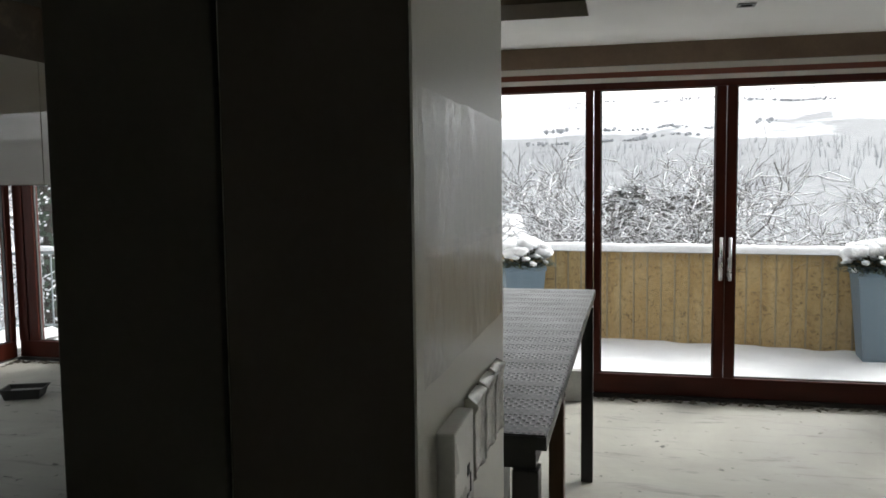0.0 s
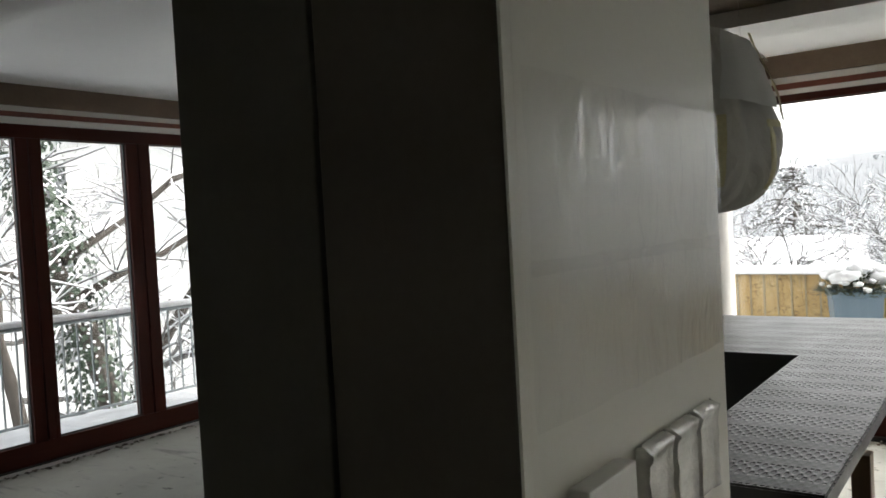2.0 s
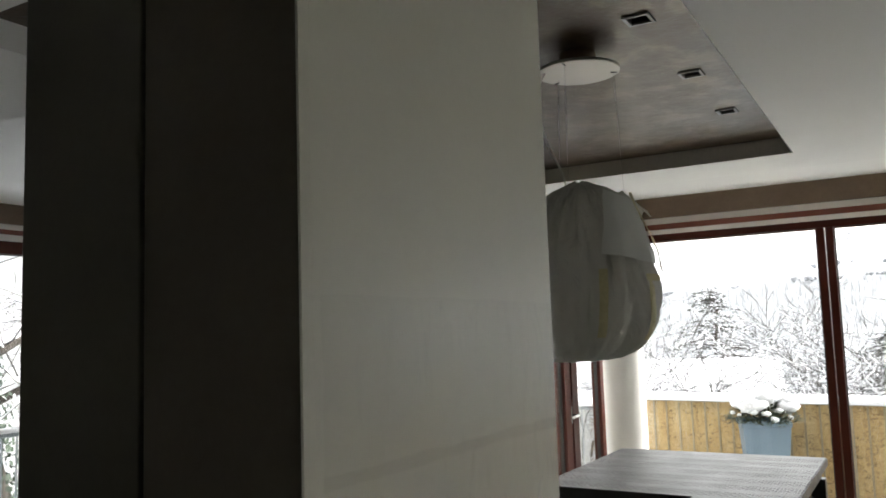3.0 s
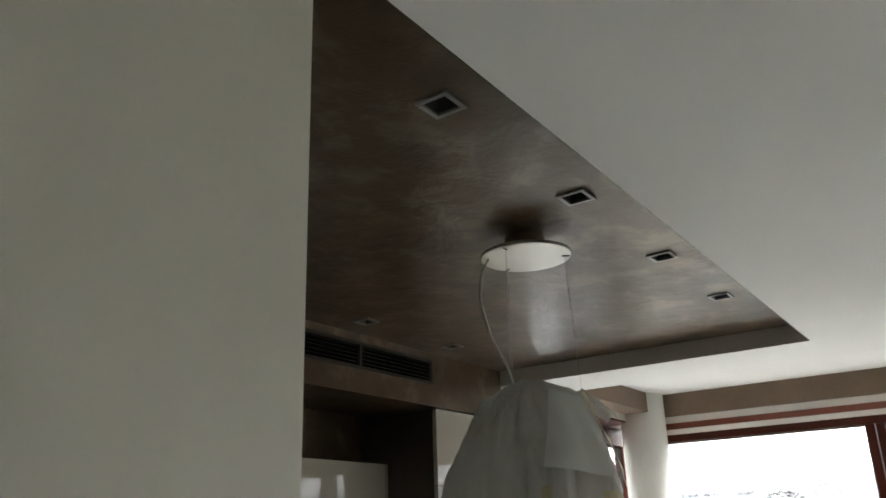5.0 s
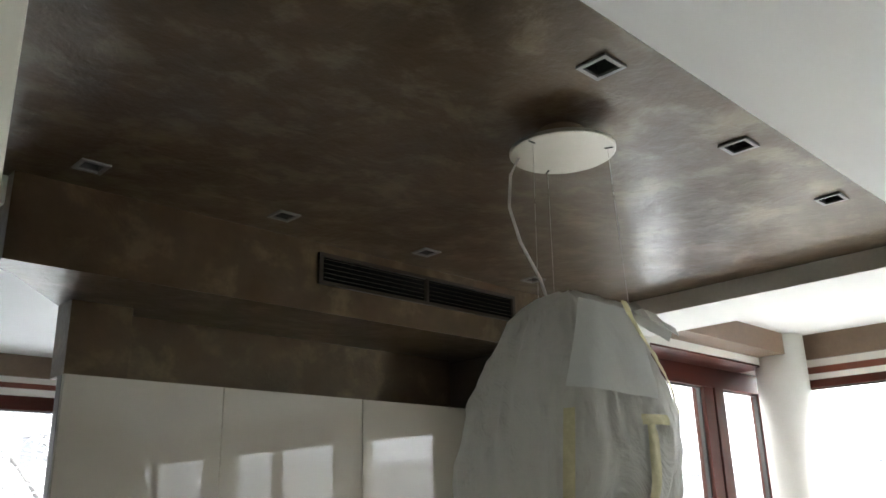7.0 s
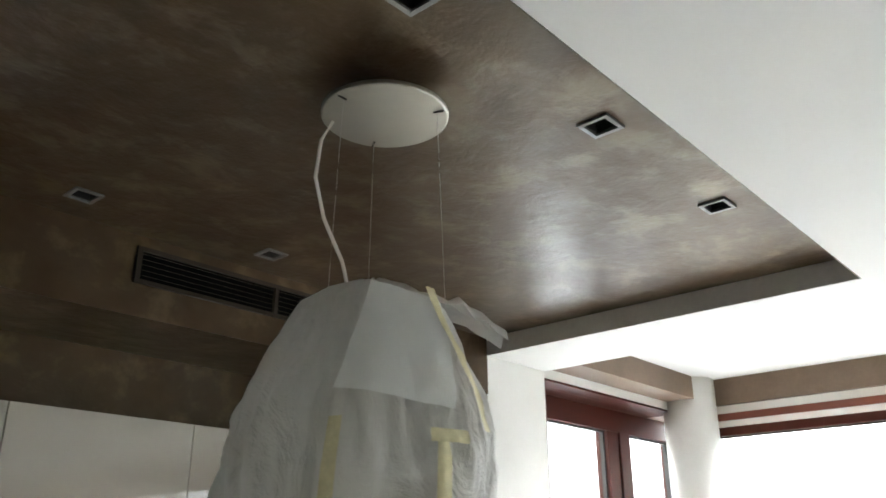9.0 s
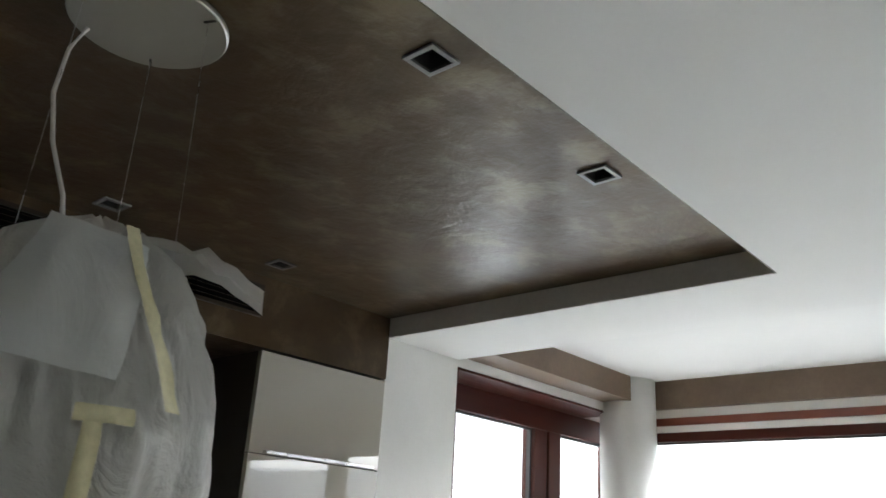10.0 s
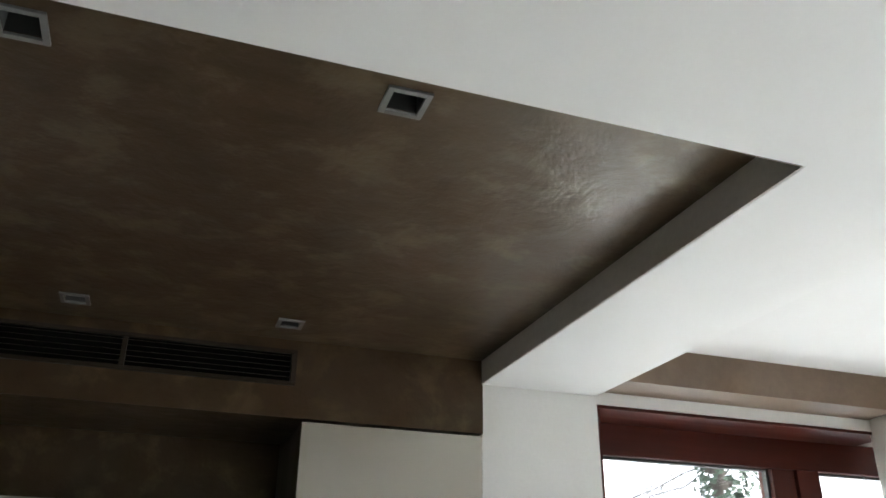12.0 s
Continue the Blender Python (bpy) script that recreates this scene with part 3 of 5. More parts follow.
part("head_lining", box(SWX + 0.036, WX - 0.003, 4.516, 5.78, 2.328, 2.3395, 0.001), M["red_wood_y"], kd, "red-brown wooden lining under the head")
part("jamb_lining", box(SWX + 0.036, WX - 0.003, 4.5145, 4.526, 0.0, 2.3275, 0.001), M["red_wood"], kd, "red-brown wooden lining of the reveal")
bm = bmesh.new()
tube(bm, [(SWX + 0.03, 5.46, 1.02), (SWX + 0.085, 5.46, 1.02), (SWX + 0.09, 5.44, 1.02), (SWX + 0.09, 5.34, 1.015)], [0.008, 0.008, 0.009, 0.008], 8)
add_box(bm, SWX + 0.03, SWX + 0.038, 5.445, 5.475, 0.96, 1.08, 0.002)
part("door_handle", bm, M["steel"], kd, "brushed steel lever handle", True)
lwin = glazed("window_3", "y", LX - 0.02, [(0.8, 1.4), (1.58, 2.1), (2.28, 3.041), (3.221, 3.886), (4.089, 4.537), (4.723, 5.484), (5.665, 6.149)], 0.174, 2.272, (0.6, LY - 0.02), frame_z1=2.365, label="row of red-brown framed balcony windows, closed")
glazed("window_4", "x", LY + 0.05, [(-5.23, -4.72)], 0.174, 2.272, (LX + 0.02, -4.65), frame_z1=2.365, label="red-brown framed end window of the side room")

part("threshold", box(LX + 0.018, LX + 0.05, 0.6, LY - 0.06, 0.0, 0.022, 0.002), M["lamp_white"], lwin, "pale metal threshold strip")

# ---- the pillar in the foreground ----
CX0, CX1, CY0, CY1 = -0.574, -0.195, 0.700, 1.213
pillar = thing("pillar", ((CX0 + CX1) / 2, (CY0 + CY1) / 2, 0), "square pillar, dark panelled face and pale painted side", "pillar", kind="structure")


def local(ob, parent):
    """Parent ob, built in world coordinates, under a thing that stands elsewhere."""
    ob.matrix_parent_inverse = Matrix.Translation(parent.location).inverted()
    return ob


local(part("core", box(CX0 + 0.012, CX1, CY0 + 0.012, CY1, 0, SOFFIT - 0.0005, 0.003), M["column_paint"], pillar, "pale cream painted plaster"), pillar)
local(part("front_panel", box(-0.384, CX1 - 0.0035, CY0, CY0 + 0.0115, 0.0, SOFFIT - 0.001, 0.002), M["column_dark"], pillar, "dark brown painted panel"), pillar)
local(part("front_panel", box(CX0, -0.390, CY0, CY0 + 0.0115, 0.0, SOFFIT - 0.001, 0.002), M["column_darker"], pillar, "dark olive-brown painted panel"), pillar)
local(part("corner_bead", box(CX1 - 0.003, CX1 - 0.0002, CY0 + 0.0005, CY0 + 0.0145, 0.0, SOFFIT - 0.001), M["column_paint"], pillar, "pale cream painted corner"), pillar)
local(part("side_panel", box(CX0, CX0 + 0.0115, CY0 + 0.012, CY1, 0.0, SOFFIT - 0.001), M["column_darker"], pillar, "dark olive-brown painted panel"), pillar)

# plastic film on the pillar's pale side: two overlapping crumpled sheets
film = thing("plastic_film", (CX1, (CY0 + CY1) / 2, 1.30), "clear crumpled plastic film stuck on the pale pillar side", "film")


def film_sheet(z0, z1, lift, seed):
    bm = bmesh.new()
    nu, nv = 56, int((z1 - z0) * 130)
    g = []
    for j in range(nv + 1):
        row = []
        for i in range(nu + 1):
            y = CY0 + 0.02 + (CY1 - CY0 - 0.021) * i / nu
            z = z0 + (z1 - z0) * j / nv + (0.003 * noise.noise((y * 22, seed, 0)) if j in (0, nv) else 0)
            d = lift + 0.001 + 0.0025 * max(0, noise.fractal((y * 16, z * 9, seed), 0.7, 2.1, 4)) + 0.003 * max(0, noise.noise((y * 46 + z * 16, z * 7, seed + 4))) ** 2
            row.append(bm.verts.new((CX1 + d, y, z)))
        g.append(row)
    for j in range(nv):
        for i in range(nu):
            bm.faces.new((g[j][i], g[j][i + 1], g[j + 1][i + 1], g[j + 1][i]))
    local(part("film_sheet", bm, M["cling"], film, "clear crumpled plastic sheet", True), film)


film_sheet(1.488, 1.650, 0.002, 2.7)
film_sheet(1.366, 1.500, 0.0, 8.3)

# wall box and three wrapped switches
ctl = thing("control_box", (CX1, 0.84, 1.25), "off-white square thermostat box on the pale pillar side", "thermostat")
local(part("housing", box(CX1, CX1 + 0.020, 0.768, 0.867, 1.19, 1.311, 0.003), M["switch_white"], ctl), ctl)
for y, z, w, h in ((0.835, 1.251, 0.012, 0.012), (0.847, 1.234, 0.005, 0.022), (0.832, 1.224, 0.012, 0.004)):
    local(part("mark", box(CX1 + 0.020, CX1 + 0.0206, y - w / 2, y + w / 2, z - h / 2, z + h / 2), M["rubber"], ctl, "small black printed mark"), ctl)
for k in range(3):
    y0 = 0.911 + k * 0.077
    sw = thing("light_switch", (CX1, y0 + 0.037, 1.27), "white light switch wrapped in clear plastic on the pillar", "switch", "wrapped switches on the pillar")
    local(part("plate", box(CX1, CX1 + 0.005, y0 + 0.001, y0 + 0.072, 1.212, 1.290, 0.002), M["switch_white"], sw), sw)
    local(part("rocker", box(CX1 + 0.005, CX1 + 0.007, y0 + 0.009, y0 + 0.064, 1.222, 1.282, 0.001), M["switch_white"], sw), sw)
    bm = bmesh.new()
    rows = []
    for j in range(17):
        u = j / 16
        z = 1.308 - 0.105 * u
        roll = 0.005 * math.exp(-((u - 0.08) / 0.05) ** 2)
        rows.append([])
        for i in range(13):
            f = i / 12
            edge = max(0.0, 1 - (2 * f - 1) ** 16)
            d = (0.0075 + roll) * edge * min(1, (1 - u) * 16 + 0.1) * min(1, u * 16) + 0.0035 * abs(noise.noise((k * 9 + i * 0.6, j * 0.5, 4))) * edge + 0.004 * edge * (abs(2 * f - 1) > 0.7)
            rows[-1].append(bm.verts.new((CX1 + 0.001 + max(d, 0), y0 - 0.001 + 0.075 * f, z + 0.008 * (f - 0.5) * roll / 0.005)))
    for r0, r1 in zip(rows, rows[1:]):
        for i in range(12):
            bm.faces.new((r0[i], r0[i + 1], r1[i + 1], r1[i]))
    local(part("wrapping", bm, M["sleeve"], sw, "milky crumpled plastic sleeve", True), sw)

# ---- kitchen wall: bulkhead with vents, tall unit, glossy fronts ----
KB = -1.955
setting("wall_bulkhead", prism([(KX, 1.60), (KX, REC_Y1), (-2.14, REC_Y1), (-2.14, 1.92), (-1.80, 1.66), (-1.76, 1.60)], 2.207, RECESS - 0.0005), M["stucco"], "brown plastered bulkhead above the kitchen units", "wall")
setting("wall_niche", box(-2.14, -2.085, 2.06, 3.534, 1.983, 2.207), M["stucco"], "dark brown plastered strip above the glossy fronts", "wall")


def cabinet(y0, y1, z0, z1, x, deep, label, split=(), handle=()):
    c = thing("kitchen_cabinet", (x - deep / 2, (y0 + y1) / 2, z0), label, "cabinet", "glossy kitchen units")
    local(part("carcass", box(x - deep, x - 0.022, y0 + 0.002, y1 - 0.002, z0, z1 - 0.002), M["panel_dark"], c, "dark brown carcass"), c)
    zs = [z0, *split, z1]
    for a, b in zip(zs, zs[1:]):
        d = local(part("door", box(x - 0.02, x, y0 + 0.0015, y1 - 0.0015, a + 0.0015, b - 0.0015, 0.0015), M["lacquer"], c, "glossy beige lacquered front"), c)
        for hz in handle:
            if a <= hz < b:
                h = part("handle", box(x, x + 0.022, y0 + 0.055, y1 - 0.04, hz + 0.002, hz + 0.012, 0.002), M["steel"], d, "slim steel edge handle")
                h.matrix_parent_inverse = Matrix.Translation(c.location).inverted()
                h.matrix_parent_inverse = (d.matrix_parent_inverse).inverted() @ Matrix.Translation(c.location).inverted()
    return c


setting("wall_niche_near", box(-2.084, KB - 0.02, 1.88, 2.065, 1.984, 2.206), M["stucco"], "dark brown plastered strip above the glossy fronts", "wall")
for y0, y1, z0 in ((1.87, 2.372, 1.57), (2.372, 2.94, 1.57), (2.94, 3.514, 0.10), (3.515, 3.533, 0.10)):
    cabinet(y0, y1, z0, 1.983, KB + 0.015, 0.06 if y0 < 2 else 0.15, "glossy beige lacquered kitchen unit under the brown bulkhead")
setting("wall_kitchen_back", box(-2.19, -2.145, 2.94, REC_Y1, 0, 2.44), M["panel_dark"], "dark back panel of the kitchen units", "wall")
setting("baseboard_kitchen_tall", box(-2.05, KX - 0.04, 3.54, REC_Y1, 0, 0.1), M["panel_dark"], "dark plinth under the tall kitchen unit", "plinth")
cabinet(3.535, 4.101, 0.10, 2.200, KX, 0.45, "tall glossy beige kitchen unit with steel edge handle", split=(1.0, 1.874), handle=(1.874,))
setting("baseboard_kitchen", box(-2.05, KX - 0.29, 2.95, 3.52, 0, 0.1), M["panel_dark"], "dark plinth under the kitchen units", "plinth")

vent = thing("air_vent", (KX, 3.02, 2.35), "brown louvred air vent in the kitchen bulkhead", "vent")
VY0, VY1, VZ0, VZ1 = 2.538, 3.505, 2.300, 2.408
bm = bmesh.new()
for a in ((VY0, VY1, VZ0, VZ0 + 0.012), (VY0, VY1, VZ1 - 0.012, VZ1), (VY0, VY0 + 0.016, VZ0 + 0.012, VZ1 - 0.012), (VY1 - 0.016, VY1, VZ0 + 0.012, VZ1 - 0.012), (3.013, 3.027, VZ0 + 0.012, VZ1 - 0.012)):
    add_box(bm, KX, KX + 0.012, a[0], a[1], a[2], a[3], 0.0015)
local(part("frame", bm, M["grille_paint"], vent), vent)
# flat sheet on the bulkhead, its black stands in for shade inside the duct
local(part("backing", box(KX + 0.0005, KX + 0.002, VY0 + 0.014, VY1 - 0.014, VZ0 + 0.01, VZ1 - 0.01), M["void"], vent, "black sheet for the dark duct depth"), vent)
for ya, yb in ((VY0 + 0.016, 3.013), (3.027, VY1 - 0.016)):
    for k in range(5):
        bm = box(-0.0030, 0.0030, ya, yb, -0.0008, 0.0008)
        bmesh.ops.transform(bm, verts=bm.verts, matrix=pose(KX + 0.0085, 0, VZ0 + 0.024 + k * 0.0158, 0, 20, 0))
        local(part("slat", bm, M["grille_paint"], vent), vent)


# ---- ceiling lamps ----
def downlight(x, y, z, w, label, group, deep=True):
    d = thing("downlight", (x, y, z), label, "downlight", group)
    bm = bmesh.new()
    for a in ((-w, w, -w, -CUP), (-w, w, CUP, w), (-w, -CUP, -CUP, CUP), (CUP, w, -CUP, CUP)):
        add_box(bm, a[0], a[1], a[2], a[3], -0.006, -0.0005, 0.0012)
    part("trim", bm, M["lamp_trim"], d, "pale square metal trim")
    bm = bmesh.new()
    c, z1 = CUP, 0.062 if deep else 0.0
    # no hole here: a flat black plate paints the shade of a recessed cup
    if not deep:
        add_box(bm, -c, c, -c, c, -0.004, -0.0005)
        part("cup", bm, M["void"], d, "flat black plate for the shaded cup")
        return d
    for a in ((-c - 0.002, -c, -c - 0.002, c + 0.002), (c, c + 0.002, -c - 0.002, c + 0.002), (-c, c, -c - 0.002, -c), (-c, c, c, c + 0.002)):
        add_box(bm, a[0], a[1], a[2], a[3], 0.0005, z1)
    add_box(bm, -c, c, -c, c, z1 - 0.002, z1)
    part("cup", bm, M["cup"], d, "dark grey recessed cup")
    bm = lathe([(c * 0.80, z1 - 0.016), (c * 0.80, z1 - 0.006), (c * 0.5, z1 - 0.0025)], 20)
    part("lens", bm, M["void"], d, "dark unlit lamp lens")
    return d


for y in LIGHT_YS:
    downlight(-0.366, y, RECESS, 0.037, "square recessed downlight, unlit, in brown plaster", "kitchen downlights")
    downlight(-1.521, y, RECESS, 0.037, "square recessed downlight, unlit, in brown plaster", "kitchen downlights")
downlight(0.507, 4.04, SOFFIT, 0.04, "square recessed downlight, unlit, in white ceiling", "white ceiling downlights", False)
downlight(-2.254, 1.413, SOFFIT, 0.04, "square recessed downlight, unlit, in white ceiling", "white ceiling downlights", False)

# ---- wrapped pendant lamp ----
PX, PY = -0.612, 2.487
pend = thing("pendant_lamp", (PX, PY, RECESS), "pendant lamp wrapped in pale foam sheet and tape", "lamp")
bm = lathe([(0.055, -0.0005), (0.055, -0.046)], 40)
part("mount", bm, M["beam_brown"], pend, "brown ceiling mount")
bm = lathe([(0.070, -0.0462), (0.121, -0.047), (0.125, -0.049), (0.125, -0.056), (0.122, -0.058)], 48)
part("canopy", bm, M["canopy_metal"], pend, "flat round white ceiling canopy", False)
bm = bmesh.new()
tube(bm, [(-0.085, -0.06, -0.058), (-0.10, -0.075, -0.10), (-0.105, -0.08, -0.18), (-0.085, -0.07, -0.27), (-0.05, -0.05, -0.36), (-0.035, -0.045, -0.42)], [0.0036] * 6, 8)
part("cord", bm, M["cord"], pend, "loose white power cord", True)
for k in range(3):
    a = 0.5 + k * math.tau / 3
    bm = bmesh.new()
    tube(bm, [(0.105 * math.cos(a), 0.105 * math.sin(a), -0.058), (0.12 * math.cos(a), 0.12 * math.sin(a), -0.46)], [0.0005, 0.0005], 5)
    part("wire", bm, M["steel"], pend, "thin steel suspension wire")
    bm = box(-0.010, 0.010, -0.0015, 0.0015, -0.0605, -0.0582)
    bmesh.ops.transform(bm, verts=bm.verts, matrix=pose(0.108 * math.cos(a), 0.108 * math.sin(a), 0, 0, 0, math.degrees(a)))
    part("clip", bm, M["rubber"], pend, "small dark wire clip")


def crumple(prof, sides, seed, amp):
    """A wrapped shape: a lathe with folds that run down it and dents."""
    bm = bmesh.new()
    rings = []
    for j, (r, z) in enumerate(prof):
        ring = []
        for k in range(sides):
            a = k * math.tau / sides
            c, s = math.cos(a), math.sin(a)
            fold = noise.fractal((c * 2.6 + seed, s * 2.6, z * 1.5), 0.8, 2.0, 4)
            crease = abs(noise.noise((c * 5 + z * 2.2, s * 5 + seed, z * 2.8)))
            fine = abs(noise.noise((c * 11 + z * 4, s * 11, z * 9 + seed)))
            rr = r * (1 + amp * fold) - amp * 0.28 * crease + 0.022 * (0.5 - fine)
            ring.append(bm.verts.new(wrap_axis(z) + Vector((max(rr, 0.004) * c, max(rr, 0.004) * s, z + 0.012 * noise.noise((c * 3, s * 3, z * 5 + seed))))))
        rings.append(ring)
    for r0, r1 in zip(rings, rings[1:]):
        for k in range(sides):
            bm.faces.new((r0[k], r0[(k + 1) % sides], r1[(k + 1) % sides], r1[k]))
    bm.faces.new(rings[-1])
    bm.faces.new(rings[0][::-1])
    return bm


TOPZ, WRAP_L = -0.397, 0.425
FOLD = 0.10


def wrap_radius(u):
    """Girth of the wrapping: widens to four fifths of its height, then draws in."""
    return 0.128 + 0.100 * math.sin(0.5 * math.pi * min(1, u / 0.75)) - 0.034 * max(0, (u - 0.82) / 0.18) ** 2


def wrap_axis(z):
    """The wrapping hangs a little askew."""
    d = (TOPZ - z) / 0.35
    return Vector((-0.012 - 0.019 * d, -0.004 - 0.015 * d, 0))


prof = [(0.02, TOPZ), (0.045, TOPZ - 0.012), (0.080, TOPZ - 0.026), (0.108, TOPZ - 0.045)]
prof += [(wrap_radius(k / 40), TOPZ - 0.06 - WRAP_L * k / 40) for k in range(41)]
WRAP_B = TOPZ - 0.06 - WRAP_L
prof += [(0.165, WRAP_B - 0.020), (0.13, WRAP_B - 0.034), (0.09, WRAP_B - 0.040), (0.04, WRAP_B - 0.042)]
part("foam_wrapping", crumple(prof, 160, 1.7, FOLD), M["wrap"], pend, "grey-white crumpled foam sheet wrapping", True)


def strip(pts, width, thick=0.002, out=(0, 0, 1)):
    """A soft strip or sheet: rows of points with a width across."""
    bm = bmesh.new()
    rows = []
    for p, w in zip(pts, width):
        p, w = Vector(p), Vector(w)
        rows.append([bm.verts.new(p + w * f + Vector((0, 0, 0.006 * noise.noise((p + w * f) * 30)))) for f in (-0.5, -0.25, 0, 0.25, 0.5)])
    for r0, r1 in zip(rows, rows[1:]):
        for i in range(4):
            bm.faces.new((r0[i], r0[i + 1], r1[i + 1], r1[i]))
    return bm


def on_wrap(a, z, lift=0.008):
    """A place on the wrapped lamp: angle in degrees, z below the ceiling."""
    r = wrap_radius(min(max((TOPZ - 0.06 - z) / WRAP_L, 0), 1))
    c, s = math.cos(radians(a)), math.sin(radians(a))
    r = r * (1 + FOLD * noise.fractal((c * 2.6 + 1.7, s * 2.6, z * 1.5), 0.8, 2.0, 4)) + lift
    return wrap_axis(z) + Vector((r * c, r * s, z))


def patch(a0, a1, z0, z1, lift, mat, name, label, na=8, nz=10, slant=0.0, lean=0.0):
    bm = bmesh.new()
    g = [[bm.verts.new(on_wrap(a0 + (a1 - a0) * i / na + lean * j / nz, z0 + (z1 - z0) * j / nz + slant * i / na, lift + 0.006 * noise.noise((i * 0.7, j * 0.6, a0)))) for i in range(na + 1)] for j in range(nz + 1)]
    for j in range(nz):
        for i in range(na):
            bm.faces.new((g[j][i], g[j][i + 1], g[j + 1][i + 1], g[j + 1][i]))
    return part(name, bm, mat, pend, label, True)


patch(-44, 2, TOPZ - 0.045, TOPZ - 0.235, 0.026, M["foam_pale"], "foam_flap", "loose pale foam flap", slant=-0.025, lean=-9)
patch(-54, -48.5, TOPZ - 0.275, TOPZ - 0.46, 0.008, M["tape"], "tape_strip", "yellow adhesive tape strip", na=3)
patch(-12, -6.5, TOPZ - 0.29, TOPZ - 0.47, 0.008, M["tape"], "tape_strip", "yellow adhesive tape strip", na=3)
patch(-11, -5, TOPZ - 0.05, TOPZ - 0.285, 0.031, M["tape"], "tape_strip", "yellow adhesive tape strip", na=3, lean=20)
patch(-15, 1, TOPZ - 0.288, TOPZ - 0.308, 0.012, M["tape"], "tape_strip", "yellow adhesive tape strip", nz=3)
bm = bmesh.new()
rows = []
for j in range(9):
    u = j / 8
    base = Vector((0.03 + 0.09 * u, 0.05 + 0.155 * u, TOPZ - 0.012 - 0.06 * u + 0.02 * math.sin(u * 3)))
    rows.append([bm.verts.new(base + Vector((0.05 * f * (1 - 0.5 * u), -0.04 * f * (1 - 0.5 * u), 0.02 * noise.noise((u * 7, f * 3, 2)) - 0.03 * abs(f)))) for f in (-1, -0.5, 0, 0.5, 1)])
for r0, r1 in zip(rows, rows[1:]):
    for i in range(4):
        bm.faces.new((r0[i], r0[i + 1], r1[i + 1], r1[i]))
part("foam_tail", bm, M["wrap"], pend, "twisted loose end of foam sheet", True)

# ---- the L-shaped bar table ----
TZ = 1.003
table = thing("bar_table", (-0.5, 3.2, 0), "L-shaped bar table with dark embossed metal top on legs", "table")
outline = [(-0.522, 1.745), (-0.183, 1.745), (-0.183, 4.222), (-1.125, 4.222), (-1.125, 3.19), (-0.522, 3.19)]


def slab(pts, z0, z1, bevel=0.004):
    bm = bmesh.new()
    lo = [bm.verts.new((x, y, z0)) for x, y in pts]
    hi = [bm.verts.new((x, y, z1)) for x, y in pts]
    bm.faces.new(lo[::-1])
    bm.faces.new(hi)
    n = len(pts)
    for i in range(n):
        bm.faces.new((lo[i], lo[(i + 1) % n], hi[(i + 1) % n], hi[i]))
    bmesh.ops.bevel(bm, geom=[e for e in bm.edges if all(v.co.z > (z0 + z1) / 2 for v in e.verts)], offset=bevel, segments=2, affect="EDGES")
    bm.normal_update()
    for f in bm.faces:
        f.material_index = 0 if f.normal.z > 0.9 else 1
    return bm


local(part("tabletop", slab(outline, TZ - 0.034, TZ), [M["tread"], M["black_metal"]], table, "dark embossed tread-plate top"), table)
inner = [(-0.50, 1.77), (-0.21, 1.77), (-0.21, 4.195), (-1.10, 4.195), (-1.10, 3.215), (-0.50, 3.215)]
local(part("apron", slab(inner, TZ - 0.085, TZ - 0.0345), [M["black_metal"], M["black_metal"]], table, "black steel frame under the top"), table)
for x, y in ((-0.222, 4.19), (-1.085, 4.19), (-1.085, 3.235), (-0.232, 1.785), (-0.475, 1.785)):
    local(part("leg", box(x - 0.03, x + 0.03, y - 0.03, y + 0.03, 0, TZ - 0.0855, 0.003), M["black_metal"], table, "black square steel leg"), table)
local(part("end_panel", box(-1.05, -0.52, 3.22, 3.238, 0.12, TZ - 0.0855, 0.002), M["black_metal"], table, "black panel under the top"), table)
local(part("side_panel", box(-0.50, -0.482, 1.83, 3.215, 0.12, TZ - 0.0855, 0.002), M["black_metal"], table, "black panel under the top"), table)
local(part("wood_leg", box(-0.237, -0.193, 2.33, 2.385, 0, TZ - 0.0855, 0.003), M["wood_brown"], table, "brown wooden leg"), table)

# ---- small loose things on the floor ----
tray = thing("mortar_tub", (-4.42, 5.10, 0), "shallow black plastic tub lying on the screed", "tub")
bm = bmesh.new()
W, L2 = 0.14, 0.10
o = [[bm.verts.new((sx * w, sy * l, z)) for sx, sy in ((-1, -1), (1, -1), (1, 1), (-1, 1))] for w, l, z in ((W * 0.85, L2 * 0.82, 0), (W, L2, 0.075), (W * 1.08, L2 * 1.08, 0.078), (W * 1.08, L2 * 1.08, 0.07), (W * 0.97, L2 * 0.96, 0.072), (W * 0.82, L2 * 0.78, 0.012))]
bm.faces.new(o[0][::-1])
bm.faces.new(o[-1])
for a, b in zip(o, o[1:]):
    for k in range(4):
        bm.faces.new((a[k], a[(k + 1) % 4], b[(k + 1) % 4], b[k]))
ob = part("body", bm, M["rubber"], tray)
ob.rotation_euler = (0, 0, radians(22))
ob = part("residue", box(-0.11, 0.11, -0.075, 0.075, 0.04, 0.05, 0.003), M["mortar"], tray, "dried grey mortar")
ob.rotation_euler = (0, 0, radians(22))
tagged(mesh("offcut_board", box(-0.455, -0.325, 5.72, 5.80, 0, 0.22, 0.004), M["card"]), "grey board offcut standing by the glass door", "board")
# ---- terrace, balcony and what lies outside ----
SNOWZ = 0.05


